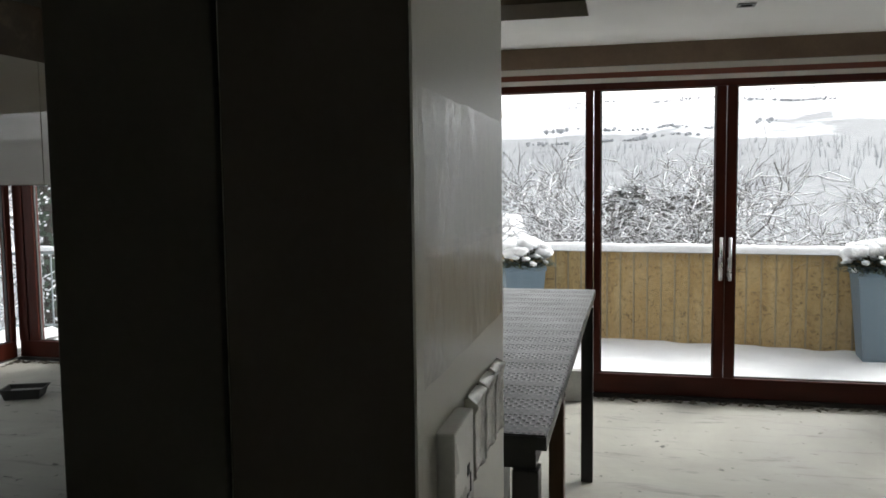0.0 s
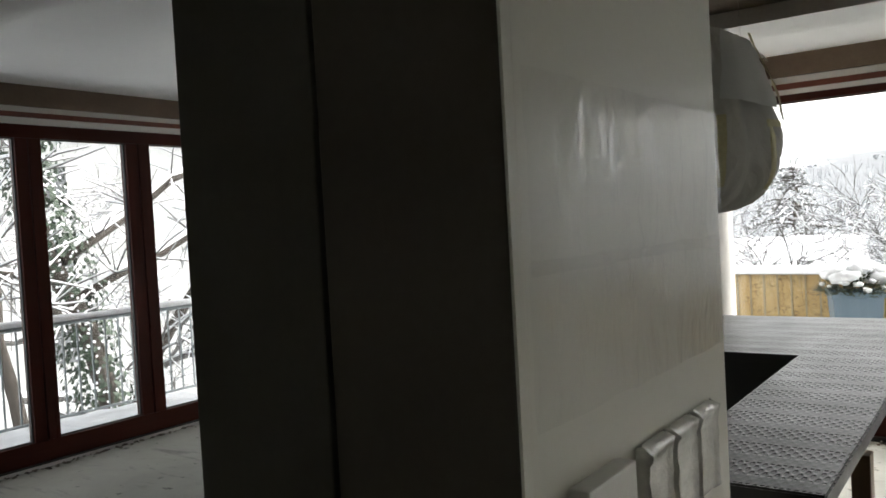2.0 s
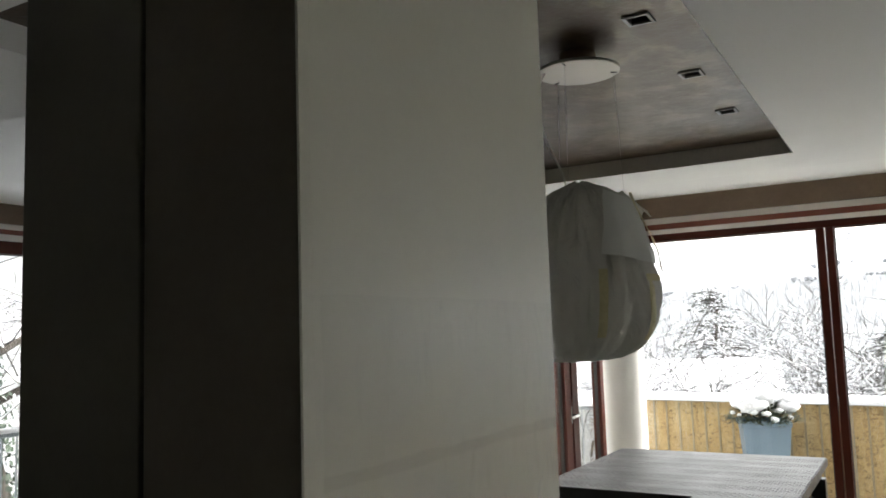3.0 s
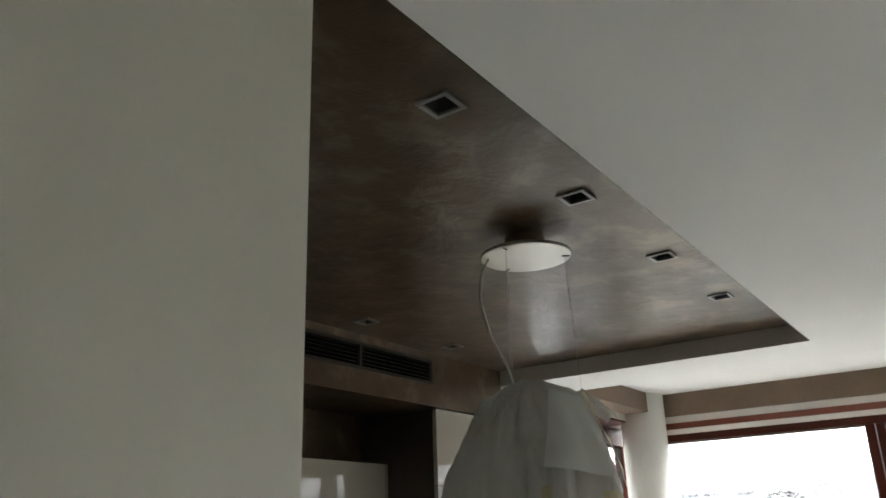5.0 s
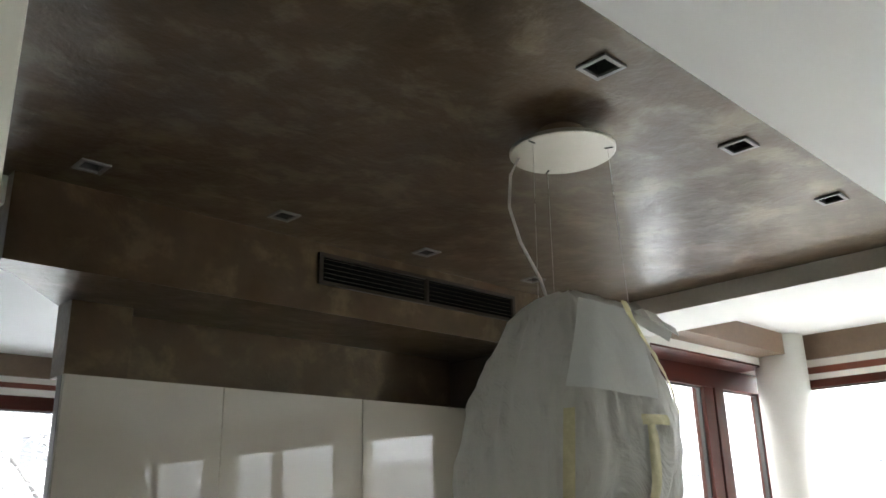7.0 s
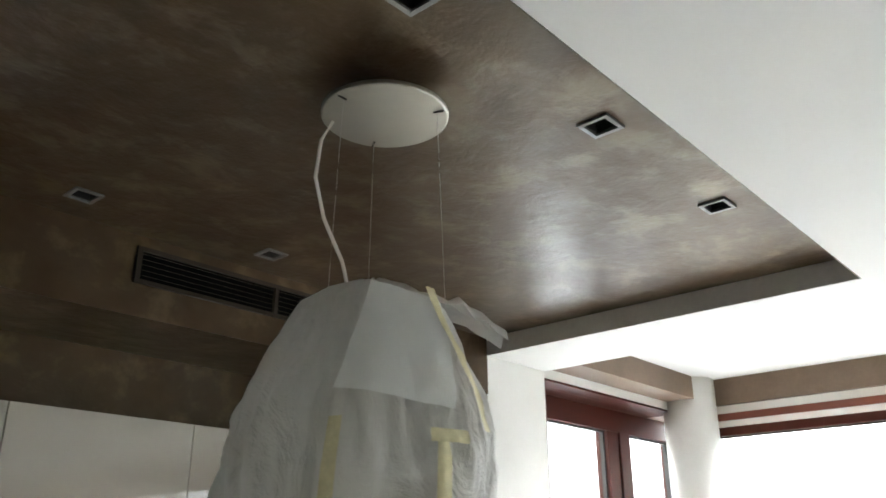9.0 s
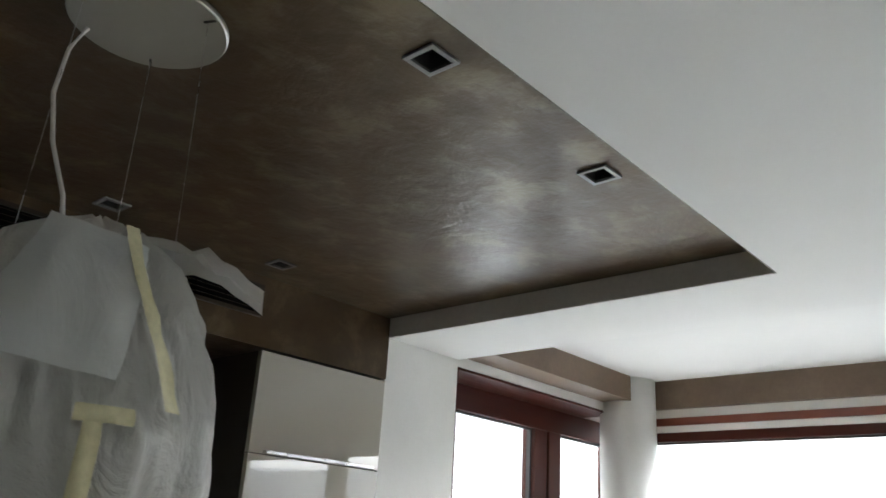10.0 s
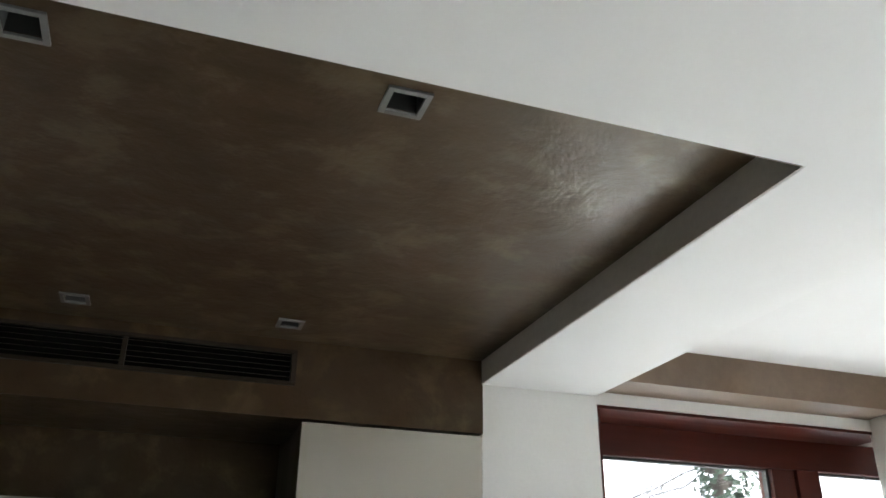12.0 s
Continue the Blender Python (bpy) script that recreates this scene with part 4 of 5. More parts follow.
def snow_sheet(x0, x1, y0, y1, z, nx, ny, amp, seed):
    bm = bmesh.new()
    g = [[bm.verts.new((x0 + (x1 - x0) * i / nx, y0 + (y1 - y0) * j / ny, z + amp * noise.fractal((i * 0.35 + seed, j * 0.35, 1.3), 0.8, 2, 4))) for i in range(nx + 1)] for j in range(ny + 1)]
    for j in range(ny):
        for i in range(nx):
            bm.faces.new((g[j][i], g[j][i + 1], g[j + 1][i + 1], g[j + 1][i]))
    return bm


setting("terrace_slab", box(-1.9, 8.4, 6.14, 8.1, -0.3, 0.0), M["house_wall"], "concrete terrace slab under snow", "terrace")
setting("terrace_snow", snow_sheet(-1.9, 8.4, 6.06, 8.1, SNOWZ, 80, 20, 0.02, 2), M["snow"], "fresh white snow lying on the terrace", "snow")
setting("balcony_slab", box(-6.45, LX - 0.22, -3.0, 7.4, -0.3, 0.0), M["house_wall"], "concrete balcony slab under snow", "balcony")
setting("balcony_snow", snow_sheet(-6.45, LX - 0.15, -3.0, 7.4, 0.07, 14, 80, 0.03, 5), M["snow"], "fresh white snow lying on the balcony", "snow")
setting("balcony_slab_end", box(LX - 0.22, -1.95, LY + 0.22, 7.4, -0.3, 0.0), M["house_wall"], "concrete balcony slab under snow", "balcony")
setting("balcony_snow_end", snow_sheet(LX - 0.15, -1.95, LY + 0.2, 7.4, 0.06, 30, 12, 0.03, 6), M["snow"], "fresh white snow lying on the balcony", "snow")

# parapet fence of ribbed ochre board, with a snow cap
fence = thing("terrace_fence", (0.22, 7.84, 0), "ochre ribbed board fence with a snow cap", "fence")
fence.rotation_euler = (0, 0, radians(-7))
for k in range(81):
    x = -2.7 + k * 0.125
    bm = box(x, x + 0.1235, -0.012, 0.012, 0.02, 0.885, 0.002)
    part("board", bm, M["osb"], fence)
    part("rib", box(x - 0.008, x + 0.010, -0.020, -0.013, 0.02, 0.885, 0.002), M["osb_rib"], fence)
part("cap_board", box(-2.75, 7.45, -0.05, 0.06, 0.886, 0.906, 0.003), M["rail_metal"], fence, "grey metal coping")
bm = bmesh.new()
rows = []
for i in range(160):
    x = -2.75 + 10.2 * i / 159
    w, hgt = 0.085 + 0.012 * noise.noise((x * 3, 1, 0)), 0.062 + 0.014 * noise.noise((x * 2.2, 5, 0))
    rows.append([bm.verts.new((x, w * math.cos(a), 0.906 + (hgt * math.sin(a) if a else 0) - 0.01 * (abs(math.cos(a)) > 0.9))) for a in [math.pi * k / 8 for k in range(9)]])
for r0, r1 in zip(rows, rows[1:]):
    for k in range(8):
        bm.faces.new((r0[k], r0[k + 1], r1[k + 1], r1[k]))
part("snow_cap", bm, M["snow"], fence, "rounded snow cap", True)


def planter(x, y, w, hgt, seed, turn):
    rnd = random.Random(seed)
    p = thing("planter", (x, y, 0.03), "tall blue-grey square planter with snow-covered evergreen shrub", "planter", "terrace planters")
    p.rotation_euler = (0, 0, radians(turn))
    bm = bmesh.new()
    ring = []
    for s, z in ((0.72, 0), (1.0, hgt - 0.05), (1.06, hgt - 0.045), (1.06, hgt), (0.94, hgt), (0.9, hgt - 0.08)):
        ring.append([bm.verts.new((sx * w * s / 2, sy * w * s / 2, z)) for sx, sy in ((-1, -1), (1, -1), (1, 1), (-1, 1))])
    bm.faces.new(ring[0][::-1])
    bm.faces.new(ring[-1])
    for a, b in zip(ring, ring[1:]):
        for k in range(4):
            bm.faces.new((a[k], a[(k + 1) % 4], b[(k + 1) % 4], b[k]))
    part("pot", bm, M["planter_blue"], p, "tapered blue-grey pot")
    leaf, cap = bmesh.new(), bmesh.new()
    for _ in range(1100):
        a, r = rnd.uniform(0, math.tau), w * 0.78 * math.sqrt(rnd.random())
        z = hgt - 0.02 + 0.24 * (1 - (r / (w * 0.8)) ** 2) * rnd.uniform(0.1, 1.0)
        d = Vector((math.cos(a) * r, math.sin(a) * r, z))
        dirn = Vector((math.cos(a), math.sin(a), rnd.uniform(-0.4, 0.9))).normalized()
        side = dirn.cross(Vector((0, 0, 1))).normalized() * 0.010
        ln = rnd.uniform(0.035, 0.075)
        vs = [leaf.verts.new(q) for q in (d, d + dirn * ln * 0.5 + side, d + dirn * ln, d + dirn * ln * 0.5 - side)]
        leaf.faces.new(vs)
    part("shrub", leaf, M["needle"], p, "dark evergreen shrub")
    for k in range(95):
        a, r = rnd.uniform(0, math.tau), w * (0.62 if k < 48 else 0.76) * math.sqrt(rnd.random())
        s = rnd.uniform(0.045, 0.08) if k < 48 else rnd.uniform(0.013, 0.034)
        g = bmesh.ops.create_icosphere(cap, subdivisions=2, radius=s)
        z = hgt + (0.06 if k < 48 else rnd.uniform(0.0, 0.09)) + 0.15 * (1 - (r / (w * 0.75)) ** 2) + rnd.uniform(-0.02, 0.02)
        for v in g["verts"]:
            v.co *= 1 + 0.45 * noise.noise(v.co * 32 + Vector((seed, r, a)))
        bmesh.ops.transform(cap, verts=g["verts"], matrix=Matrix.Translation((math.cos(a) * r, math.sin(a) * r, z)) @ Matrix.Diagonal((1.25, 1.25, 0.75, 1)))
    part("snow_cap", cap, M["snow"], p, "lumps of snow on the shrub", True)
    return p


planter(-1.0, 7.55, 0.37, 0.76, 3, 17)
planter(2.02, 7.32, 0.42, 0.77, 8, -4)


def railing(name, pts, label):
    """Balcony railing along a straight run from a to b."""
    (x0, y0), (x1, y1) = pts
    r = thing(name, (x0, y0, 0), label, "railing")
    ln = math.hypot(x1 - x0, y1 - y0)
    r.rotation_euler = (0, 0, math.atan2(y1 - y0, x1 - x0))
    bm = bmesh.new()
    tube(bm, [(0, 0, 0.89), (ln, 0, 0.89)], [0.022, 0.022], 10)
    part("top_rail", bm, M["rail_metal"], r, "", True)
    bm = bmesh.new()
    tube(bm, [(0, 0, 0.13), (ln, 0, 0.13)], [0.012, 0.012], 8)
    part("bottom_rail", bm, M["rail_metal"], r, "", True)
    base = None
    n = int(ln / 0.125)
    for k in range(n + 1):
        post = k % 12 == 0
        if post or base is None:
            ob = part("post" if post else "baluster", box(-0.018, 0.018, -0.018, 0.018, 0, 0.88, 0.002) if post else box(-0.006, 0.006, -0.006, 0.006, 0.135, 0.88), M["rail_metal"], r)
            if not post:
                base = ob
        else:
            ob = new("baluster", base.data)
            ob.parent = r
        ob.location = (k * ln / n, 0, 0)
    bm = bmesh.new()
    rows = []
    m = int(ln * 14)
    for i in range(m + 1):
        x = ln * i / m
        hgt = 0.05 + 0.015 * noise.noise((x * 2.5, y0, 3))
        rows.append([bm.verts.new((x, 0.036 * math.cos(a), 0.905 + hgt * math.sin(a))) for a in [math.pi * k / 7 for k in range(8)]])
    for r0, r1 in zip(rows, rows[1:]):
        for k in range(7):
            bm.faces.new((r0[k], r0[k + 1], r1[k + 1], r1[k]))
    part("snow_cap", bm, M["snow"], r, "ridge of snow on the rail", True)
    return r


railing("balcony_railing", ((-6.25, -2.9), (-6.25, 7.25)), "grey metal balcony railing with snow on its top rail")
railing("balcony_railing", ((-6.25, 7.25), (-2.0, 7.25)), "grey metal balcony railing with snow on its top rail")


# ---- ground and hills, one sheet to the horizon ----
def land(x, y):
    """Height of the land: a garden below the house, a valley, and a long snowy hill."""
    d = math.hypot(x, y - 3)
    z = -3.2 - 9.0 * min(max((d - 14) / 70, 0), 1)
    ang = math.atan2(x, y)
    ridge = 88 + 10 * math.sin(ang * 3 + 0.8) + 9 * noise.noise((x * 0.004, y * 0.004, 0.3)) - 16 * max(0, -ang)
    k = min(max((d - 150) / 760, 0), 1)
    z += ridge * (k * k * (3 - 2 * k)) + 1.2 * noise.noise((x * 0.03, y * 0.03, 1.0)) * min(d / 60, 3)
    return z


bm = bmesh.new()
rad = [0.0, 6, 10, 15, 22, 32, 45, 60, 80, 105, 135, 170, 210, 260, 320, 390, 470, 560, 660, 760, 860, 960, 1200, 1800, 3000]
ringv = []
NS = 144
for r in rad:
    ringv.append([bm.verts.new((r * math.sin(k * math.tau / NS), 3 + r * math.cos(k * math.tau / NS), land(r * math.sin(k * math.tau / NS), 3 + r * math.cos(k * math.tau / NS)) if r < 1000 else 40 - (r - 960) * 0.05)) for k in range(NS)])
for a, b in zip(ringv, ringv[1:]):
    for k in range(NS):
        bm.faces.new((a[k], a[(k + 1) % NS], b[(k + 1) % NS], b[k]))
bmesh.ops.remove_doubles(bm, verts=bm.verts, dist=0.001)
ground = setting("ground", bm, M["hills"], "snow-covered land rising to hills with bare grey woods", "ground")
for p in ground.data.polygons:
    p.use_smooth = True


# ---- bare trees with snow on the limbs ----
def tree(x, y, z, hgt, seed, depth=5, spread=0.55, thick=0.008, lean=(0, 0), label="bare tree with snow lying along its branches", twigs=4, snow_amount=0.35):
    rnd = random.Random(seed)
    t = thing("tree", (x, y, z), label, "tree", "bare trees outside")
    trunk, crown, snow = bmesh.new(), bmesh.new(), bmesh.new()

    def grow(p, d, ln, r, lvl):
        n = 6 if lvl < 2 else (4 if lvl < 4 else 3)
        pts, rads = [p.copy()], [r]
        for i in range(n):
            d = (d + Vector((rnd.gauss(0, 0.2), rnd.gauss(0, 0.2), rnd.gauss(0.04, 0.14)))).normalized()
            p = p + d * ln / n
            pts.append(p.copy())
            rads.append(r * (1 - 0.5 * (i + 1) / n))
        tube(trunk if lvl == 0 else crown, pts, rads, 7 if lvl == 0 else (5 if lvl < 2 else 3), lvl == 0)
        flat = 1 - abs(d.z)
        if lvl > 0 and flat > 0.25 and rnd.random() < snow_amount * (1.6 if lvl < 3 else 0.75):
            tube(snow, [q + Vector((0, 0, w * 0.9 + 0.004)) for q, w in zip(pts, rads)], [w * 0.95 + 0.0034 for w in rads], 3, False)
        if lvl < depth:
            kids = (5 if lvl == 0 else twigs + (lvl < 2))
            for c in range(kids):
                i = rnd.randint(1 if lvl else 2, n)
                az, tilt = rnd.uniform(0, math.tau), spread * rnd.uniform(0.7, 1.5)
                side = d.orthogonal().normalized()
                side.rotate(Matrix.Rotation(az, 3, d))
                nd = (d * math.cos(tilt) + side * math.sin(tilt)).normalized()
                grow(pts[i], nd, ln * rnd.uniform(0.46, 0.72), max(rads[i] * 0.62, 0.0032), lvl + 1)

    grow(Vector((0, 0, 0)), Vector((lean[0], lean[1], 1)).normalized(), hgt * 0.36, hgt * thick, 0)
    top = max(v.co.z for v in crown.verts)
    for b in (trunk, crown, snow):
        bmesh.ops.scale(b, vec=Vector((1, 1, 1)) * hgt / top, verts=b.verts)
    part("trunk", trunk, M["bark"], t, "dark rough bark", True)
    part("crown", crown, M["twig"], t, "tangle of bare branches and twigs")
    part("snow_on_branches", snow, M["snow"], t, "snow lying on the branches")
    return t
# trees beyond the terrace: direction left of the window wall's normal in degrees, distance, height of the top
for k, (az, dist, top, dep, spr, sn) in enumerate((
        (8.2, 14, 2.3, 5, 0.55, 0.6), (5.2, 17, 2.0, 5, 0.6, 0.6), (3.8, 13, 2.4, 5, 0.5, 0.8), (1.0, 15, 1.5, 5, 0.95, 0.9), (-1.3, 13, 1.7, 5, 0.9, 0.9), (-3.4, 16, 2.1, 5, 0.8, 0.7),
        (-5.5, 13.5, 1.5, 5, 0.95, 0.9), (-8.2, 14, 2.5, 5, 0.75, 0.6), (-10.6, 17, 1.9, 5, 0.8, 0.6), (-14.5, 20, 0.9, 5, 0.8, 0.5), (9.8, 15, 1.9, 5, 0.7, 0.8), (21.0, 18, 2.6, 5, 0.7, 0.6), (-19, 16, 2.0, 5, 0.8, 0.6), (-27, 18, 2.4, 5, 0.8, 0.6), (-36, 16, 2.6, 5, 0.8, 0.6))):
    tx, ty = -dist * math.sin(radians(az)), dist * math.cos(radians(az))
    tz = land(tx, ty) - 0.2
    tree(tx, ty, tz, top - tz, 40 + k, dep, spr, 0.0075, snow_amount=sn)
# trees by the balcony
tree(-12.5, 8.0, land(-12.5, 8) - 0.2, 8.5, 31, 5, 0.8, 0.009, snow_amount=0.7)
tree(-11.0, 12.0, land(-11, 12) - 0.2, 8.0, 32, 5, 0.75, 0.009, snow_amount=0.7)
tree(-11.2, 6.2, land(-11.2, 6.2) - 0.2, 8.6, 34, 5, 0.85, 0.009, snow_amount=0.8)
tree(-14.0, 4.5, land(-14, 4.5) - 0.2, 8.0, 33, 5, 0.8, 0.009, snow_amount=0.7)


def snowy_conifer(x, y, top, wide, seed):
    """An open conifer: uneven drooping boughs with needle tufts below and snow pads on top."""
    rnd = random.Random(seed)
    z = land(x, y) - 0.2
    h = top - z
    t = thing("conifer", (x, y, z), "dark conifer with snow pads on its drooping boughs", "tree", "conifers outside")
    trunk, needles, snow = bmesh.new(), bmesh.new(), bmesh.new()
    tube(trunk, [Vector((0.1 * math.sin(k * 0.9), 0.1 * math.cos(k * 1.3), h * 0.9 * k / 8)) for k in range(9)], [0.14 * (1 - k / 9) + 0.015 for k in range(9)], 7)
    for k in range(110):
        u = 0.35 + 0.63 * rnd.random() ** 0.8
        a = rnd.uniform(0, math.tau)
        ln = wide * (1.06 - u) ** 0.4 * rnd.uniform(0.45, 1.1) * (1 + 0.35 * noise.noise((math.cos(a), math.sin(a), u * 5 + seed)))
        out = Vector((math.cos(a), math.sin(a), 0))
        root = Vector((0, 0, h * u))
        pts = [root + out * ln * f + Vector((0, 0, ln * (0.25 * f - 0.35 * f * f))) for f in (0, 0.35, 0.7, 1.0)]
        tube(trunk, pts, [0.03, 0.022, 0.014, 0.006], 3, False)
        side = Vector((-out.y, out.x, 0))
        for j in range(46):
            f = rnd.uniform(0.2, 1.05)
            p = root + out * ln * f + Vector((0, 0, ln * (0.25 * f - 0.35 * f * f))) + side * rnd.gauss(0, 0.13 * ln * (1.1 - 0.6 * f)) + Vector((0, 0, rnd.gauss(-0.02, 0.04)))
            on_top = j % 2 == 0
            b = snow if on_top else needles
            if on_top:
                p.z += 0.035
            s1 = (out * rnd.uniform(0.4, 1) + side * rnd.gauss(0, 0.7) + Vector((0, 0, rnd.gauss(0, 0.25)))).normalized() * rnd.uniform(0.035, 0.08)
            s2 = s1.cross(Vector((0, 0, 1))).normalized() * rnd.uniform(0.012, 0.030) + Vector((0, 0, rnd.gauss(0, 0.02)))
            b.faces.new([b.verts.new(p + q) for q in (s1, s2, -s1, -s2)])
    part("trunk", trunk, M["bark"], t, "dark rough bark", True)
    part("needles", needles, M["conifer"], t, "grey-green needle tufts, paled for haze and snow")
    part("snow_on_boughs", snow, M["snow"], t, "snow pads on the boughs")
    return t


snowy_conifer(0.0, 15.5, 1.50, 1.50, 5)
snowy_conifer(1.1, 17.0, 1.49, 1.60, 6)
snowy_conifer(-5.2, 25.6, 2.70, 2.10, 7)


def house(x, y, z, w, d, hgt, turn, label, rows, cols):
    h = thing("house", (x, y, z), label, "house")
    h.rotation_euler = (0, 0, radians(turn))
    part("wall", box(-w / 2, w / 2, -d / 2, d / 2, 0, hgt), M["house_wall"], h, "pale grey rendered walls")
    bm = bmesh.new()
    v = [bm.verts.new(q) for q in ((-w / 2 - 0.4, -d / 2 - 0.4, hgt), (w / 2 + 0.4, -d / 2 - 0.4, hgt), (w / 2 + 0.4, d / 2 + 0.4, hgt), (-w / 2 - 0.4, d / 2 + 0.4, hgt), (-w / 2 - 0.4, 0, hgt + d * 0.2), (w / 2 + 0.4, 0, hgt + d * 0.2))]
    for f in ((0, 1, 5, 4), (2, 3, 4, 5), (1, 2, 5), (3, 0, 4), (3, 2, 1, 0)):
        bm.faces.new([v[k] for k in f])
    part("roof", bm, M["snow"], h, "snow-covered roof")
    for r in range(rows):
        for c in range(cols):
            cx, cz = -w / 2 + w * (c + 0.5) / cols, 1.0 + r * 2.8
            for sy in (-1, 1):
                wd = part("window", box(cx - 0.5, cx + 0.5, sy * d / 2 - 0.03, sy * d / 2 + 0.03, cz, cz + 1.3, 0.01), M["lamp_white"], h, "white window frame")
                for k in (-1, 1):
                    part("pane", box(cx + k * 0.24 - 0.19, cx + k * 0.24 + 0.19, sy * (d / 2 + 0.034) - 0.003, sy * (d / 2 + 0.034) + 0.003, cz + 0.08, cz + 1.22), M["house_dark"], wd)
    return h


house(-31.0, 16.0, land(-31.0, 16.0) - 0.3, 21, 9, 11.5, 62, "pale grey rendered house under snow behind the trees", 4, 8)
house(-5.6, 19.4, land(-5.6, 19.4) - 0.3, 5.2, 4, 3.9, 12, "low pale outbuilding under a snowy roof", 1, 3)


# hedges and copses along the far fields
rnd = random.Random(77)
bm = bmesh.new()
for line in range(13):
    high = line > 8
    az0, d0 = rnd.uniform(-40, 34), rnd.uniform(640, 880) if high else rnd.uniform(445, 560)
    daz, dd = rnd.uniform(6, 20), rnd.uniform(-40, 40)
    for k in range(150):
        u = k / 150
        az, d = radians(az0 + daz * u + rnd.gauss(0, 0.2)), d0 + dd * u + rnd.gauss(0, 3)
        x, y = d * math.sin(az), 3 + d * math.cos(az)
        if noise.noise((u * 14, line * 3.1, 0)) < -0.05:
            continue
        s = rnd.uniform(0.5, 1.2) if high else rnd.uniform(0.4, 1.5) * (1 + noise.noise((u * 9, line, 4)))
        g = bmesh.ops.create_icosphere(bm, subdivisions=1, radius=s)
        for v in g["verts"]:
            v.co *= 1 + 0.6 * noise.noise(v.co * 0.9 + Vector((k, line, 0)))
        bmesh.ops.translate(bm, verts=g["verts"], vec=(x, y, land(x, y) + s * 0.5))
tagged(mesh("far_hedges", bm, M["hazed_wood"]), "bare hedges and copses on the far snowy fields", "hedge", kind="stuff")


# bare woods on the lower slope: thin leaning stems, far past counting
rnd = random.Random(91)
vs, fs = [], []
while len(vs) < 4 * 9000:
    d, az = 105 + 330 * rnd.random() ** 0.8, radians(rnd.uniform(-58, 46))
    x, y = d * math.sin(az), 3 + d * math.cos(az)
    if noise.noise((x * 0.012, y * 0.012, 7)) < -0.28:
        continue
    z = land(x, y) - 0.3
    for stem in range(2):
        h, r = rnd.uniform(3.0, 8.5), rnd.uniform(0.04, 0.09) * d / 220
        tip = (x + rnd.gauss(0, 0.22) * h, y + rnd.gauss(0, 0.22) * h, z + h)
        n = len(vs)
        for a in (0.3, 2.4, 4.5):
            vs.append((x + r * math.cos(a), y + r * math.sin(a), z))
        vs.append(tip)
        fs += [(n, n + 1, n + 3), (n + 1, n + 2, n + 3), (n + 2, n, n + 3)]
me = bpy.data.meshes.new("far_woods")
me.from_pydata(vs, [], fs)
me.materials.append(M["hazed_wood"])
tagged(new("far_woods", me), "bare woods on the lower snowy slope, paled by painted haze", "woods", kind="stuff")


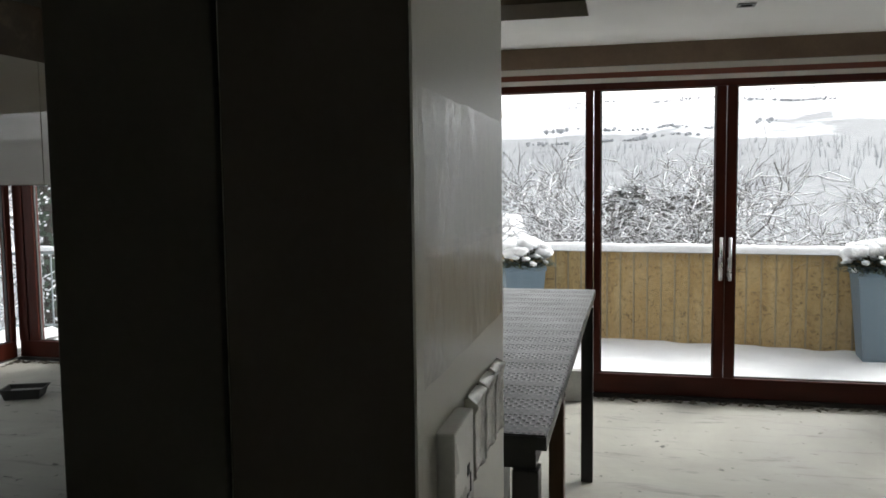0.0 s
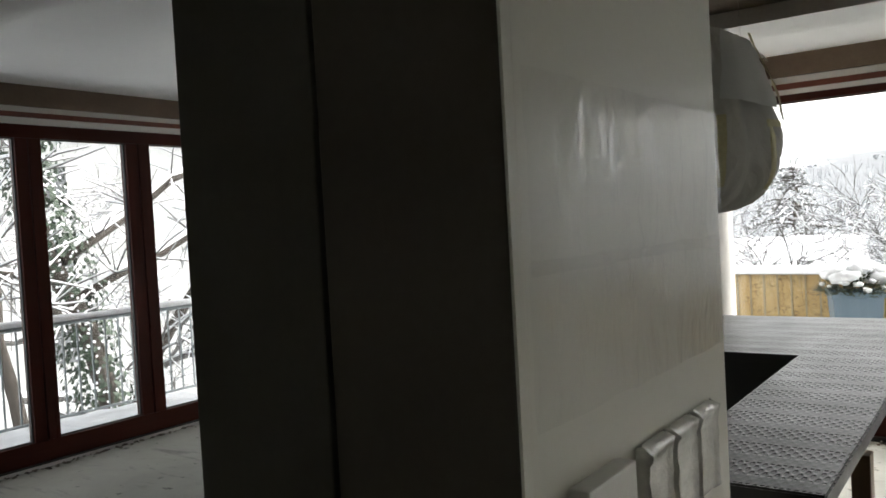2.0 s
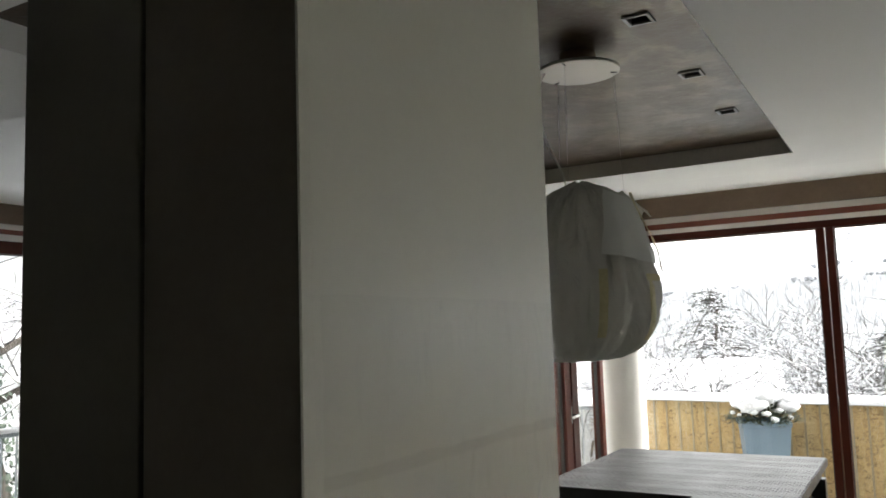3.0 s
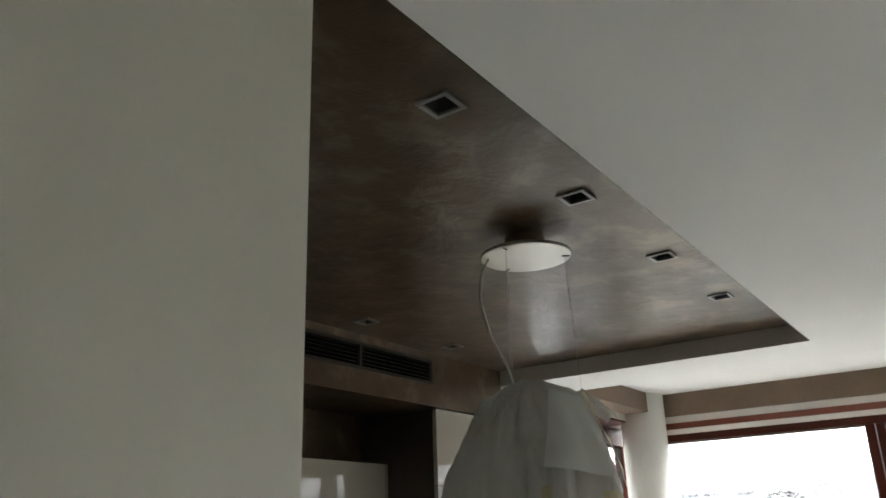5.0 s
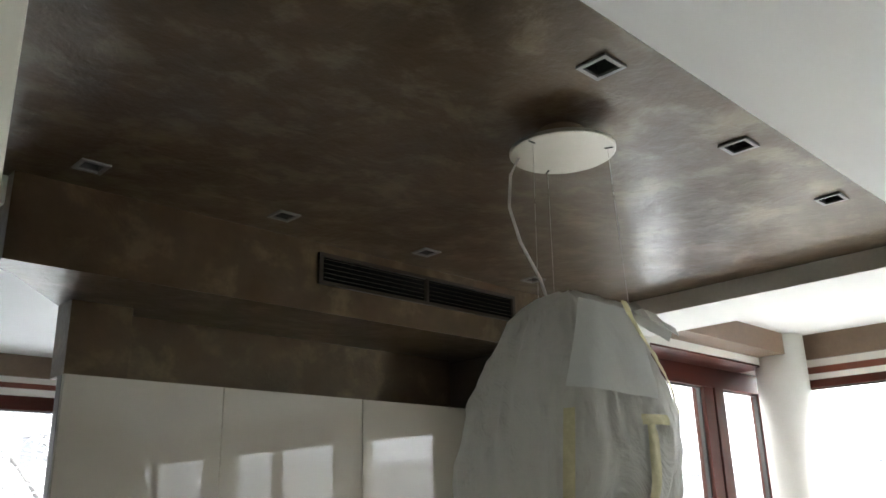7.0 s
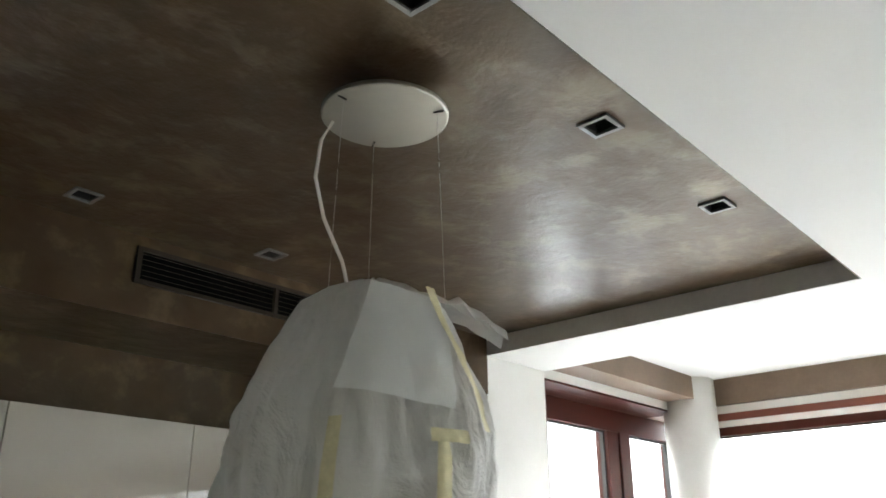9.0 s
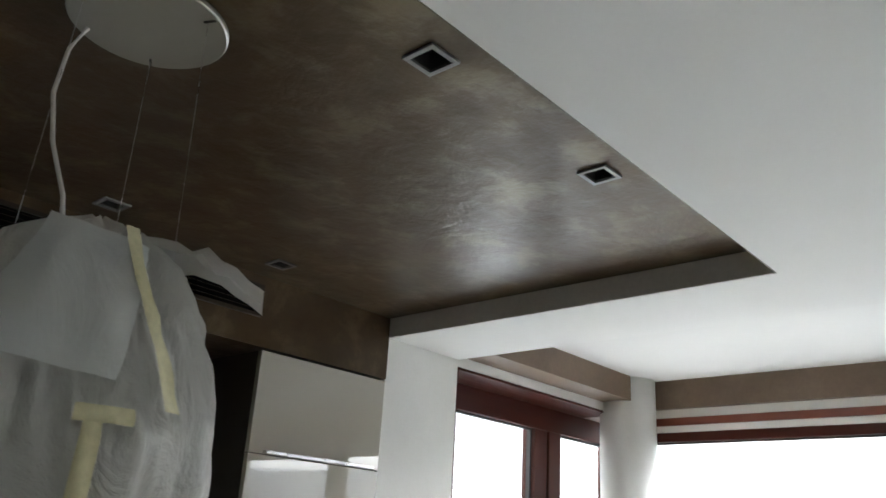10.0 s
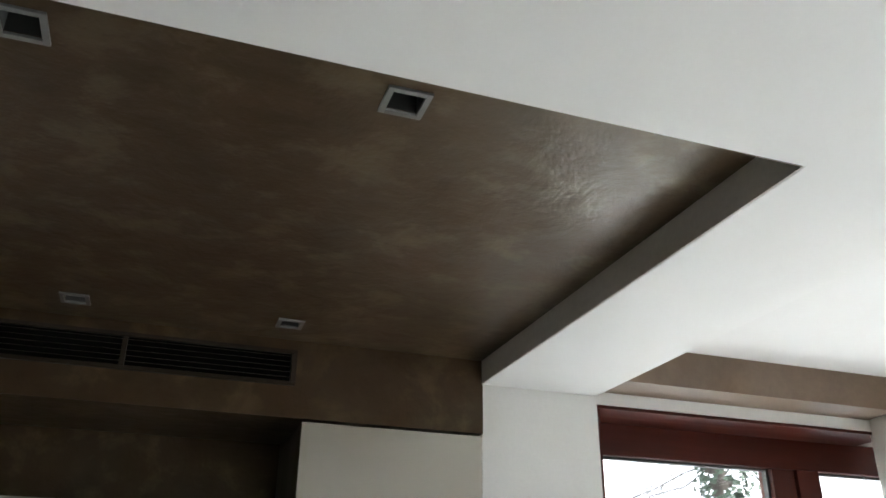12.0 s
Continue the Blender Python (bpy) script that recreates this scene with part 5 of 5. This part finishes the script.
def ivy_tree(base, top, r, limbs, seed, leaves, label):
    """A leaning trunk thickly grown with ivy, a few heavy limbs, snow on all of it."""
    rnd = random.Random(seed)
    t = thing("ivy_tree", base, label, "tree")
    rise = Vector(top) - Vector(base)
    spine = [rise * (k / 8) + Vector((0.12 * math.sin(k * 1.3 + seed), 0.12 * math.cos(k * 1.7), 0)) for k in range(9)]
    bm = bmesh.new()
    tube(bm, spine, [r * (1 - 0.06 * k) for k in range(9)], 9)
    part("trunk", bm, M["bark"], t, "dark rough bark", True)
    snow = bmesh.new()
    for f, end, lr in limbs:
        p0 = rise * f
        p3 = Vector(end)
        pts = [p0.lerp(p3, k / 6) + Vector((rnd.gauss(0, 0.06), rnd.gauss(0, 0.06), 0.35 * math.sin(k / 6 * math.pi) * rnd.uniform(-0.4, 0.8))) for k in range(7)]
        rr = [lr * (1 - 0.11 * k) for k in range(7)]
        b2 = bmesh.new()
        tube(b2, pts, rr, 7)
        part("limb", b2, M["bark"], t, "", True)
        tube(snow, [q + Vector((0, 0, w * 0.75)) for q, w in zip(pts, rr)], [w * 0.95 for w in rr], 6, False)
        b3 = bmesh.new()
        for _ in range(46):
            i = rnd.randint(1, 6)
            d = Vector((rnd.gauss(0, 1), rnd.gauss(0, 1), rnd.gauss(0.3, 0.8))).normalized()
            q, ln = pts[i], rnd.uniform(0.35, 1.1)
            tw = [q, q + d * ln * 0.5 + Vector((0, 0, rnd.gauss(0, 0.06))), q + d * ln]
            tube(b3, tw, [0.014, 0.010, 0.005], 3, False)
            if abs(d.z) < 0.75:
                tube(snow, [w + Vector((0, 0, 0.014)) for w in tw], [0.013, 0.011, 0.007], 3, False)
        part("twigs", b3, M["twig"], t, "bare side twigs")
    part("snow_on_limbs", snow, M["snow"], t, "thick snow along the limbs")
    leaf, flake = bmesh.new(), bmesh.new()
    for k in range(leaves):
        u = rnd.random() ** 1.2
        a = rnd.uniform(0, math.tau)
        rad_ = (r + 0.10 + 0.22 * rnd.random() * (1 - 0.5 * u)) * (0.75 + 0.5 * noise.noise((u * 9, math.cos(a) * 2, math.sin(a) * 2 + seed)) + 0.25)
        p = rise * u + Vector((rad_ * math.cos(a), rad_ * math.sin(a), 0))
        n = Vector((math.cos(a), math.sin(a), rnd.uniform(-0.3, 0.9))).normalized()
        s1 = n.orthogonal().normalized() * rnd.uniform(0.03, 0.055) * (0.55 if k % 5 < 2 else 1)
        s2 = n.cross(s1).normalized() * rnd.uniform(0.025, 0.05) * (0.55 if k % 5 < 2 else 1)
        b = flake if k % 5 < 2 else leaf
        lift = n * (0.02 if b is flake else 0)
        b.faces.new([b.verts.new(p + lift + q) for q in (s1, s2, -s1, -s2)])
    part("ivy", leaf, M["ivy"], t, "dense dark green ivy leaves")
    part("snow_on_ivy", flake, M["snow"], t, "flecks of snow on the ivy")
    return t


ivy_tree((-9.3, 6.6, -3.3), (-9.7, 5.0, 4.2), 0.17, [(0.55, (0.6, 2.2, 5.4), 0.09), (0.62, (-0.6, 2.9, 6.4), 0.10), (0.72, (0.3, -1.8, 6.6), 0.08), (0.5, (0.8, -2.4, 4.6), 0.07)], 61, 4500, "ivy-grown tree with heavy snowy limbs beside the balcony")
ivy_tree((-7.7, 9.5, -3.3), (-7.6, 9.6, 7.5), 0.20, [(0.6, (-1.6, 1.2, 8.0), 0.07), (0.75, (1.4, 1.0, 9.4), 0.06)], 62, 8000, "tall ivy-grown trunk flecked with snow beside the balcony")
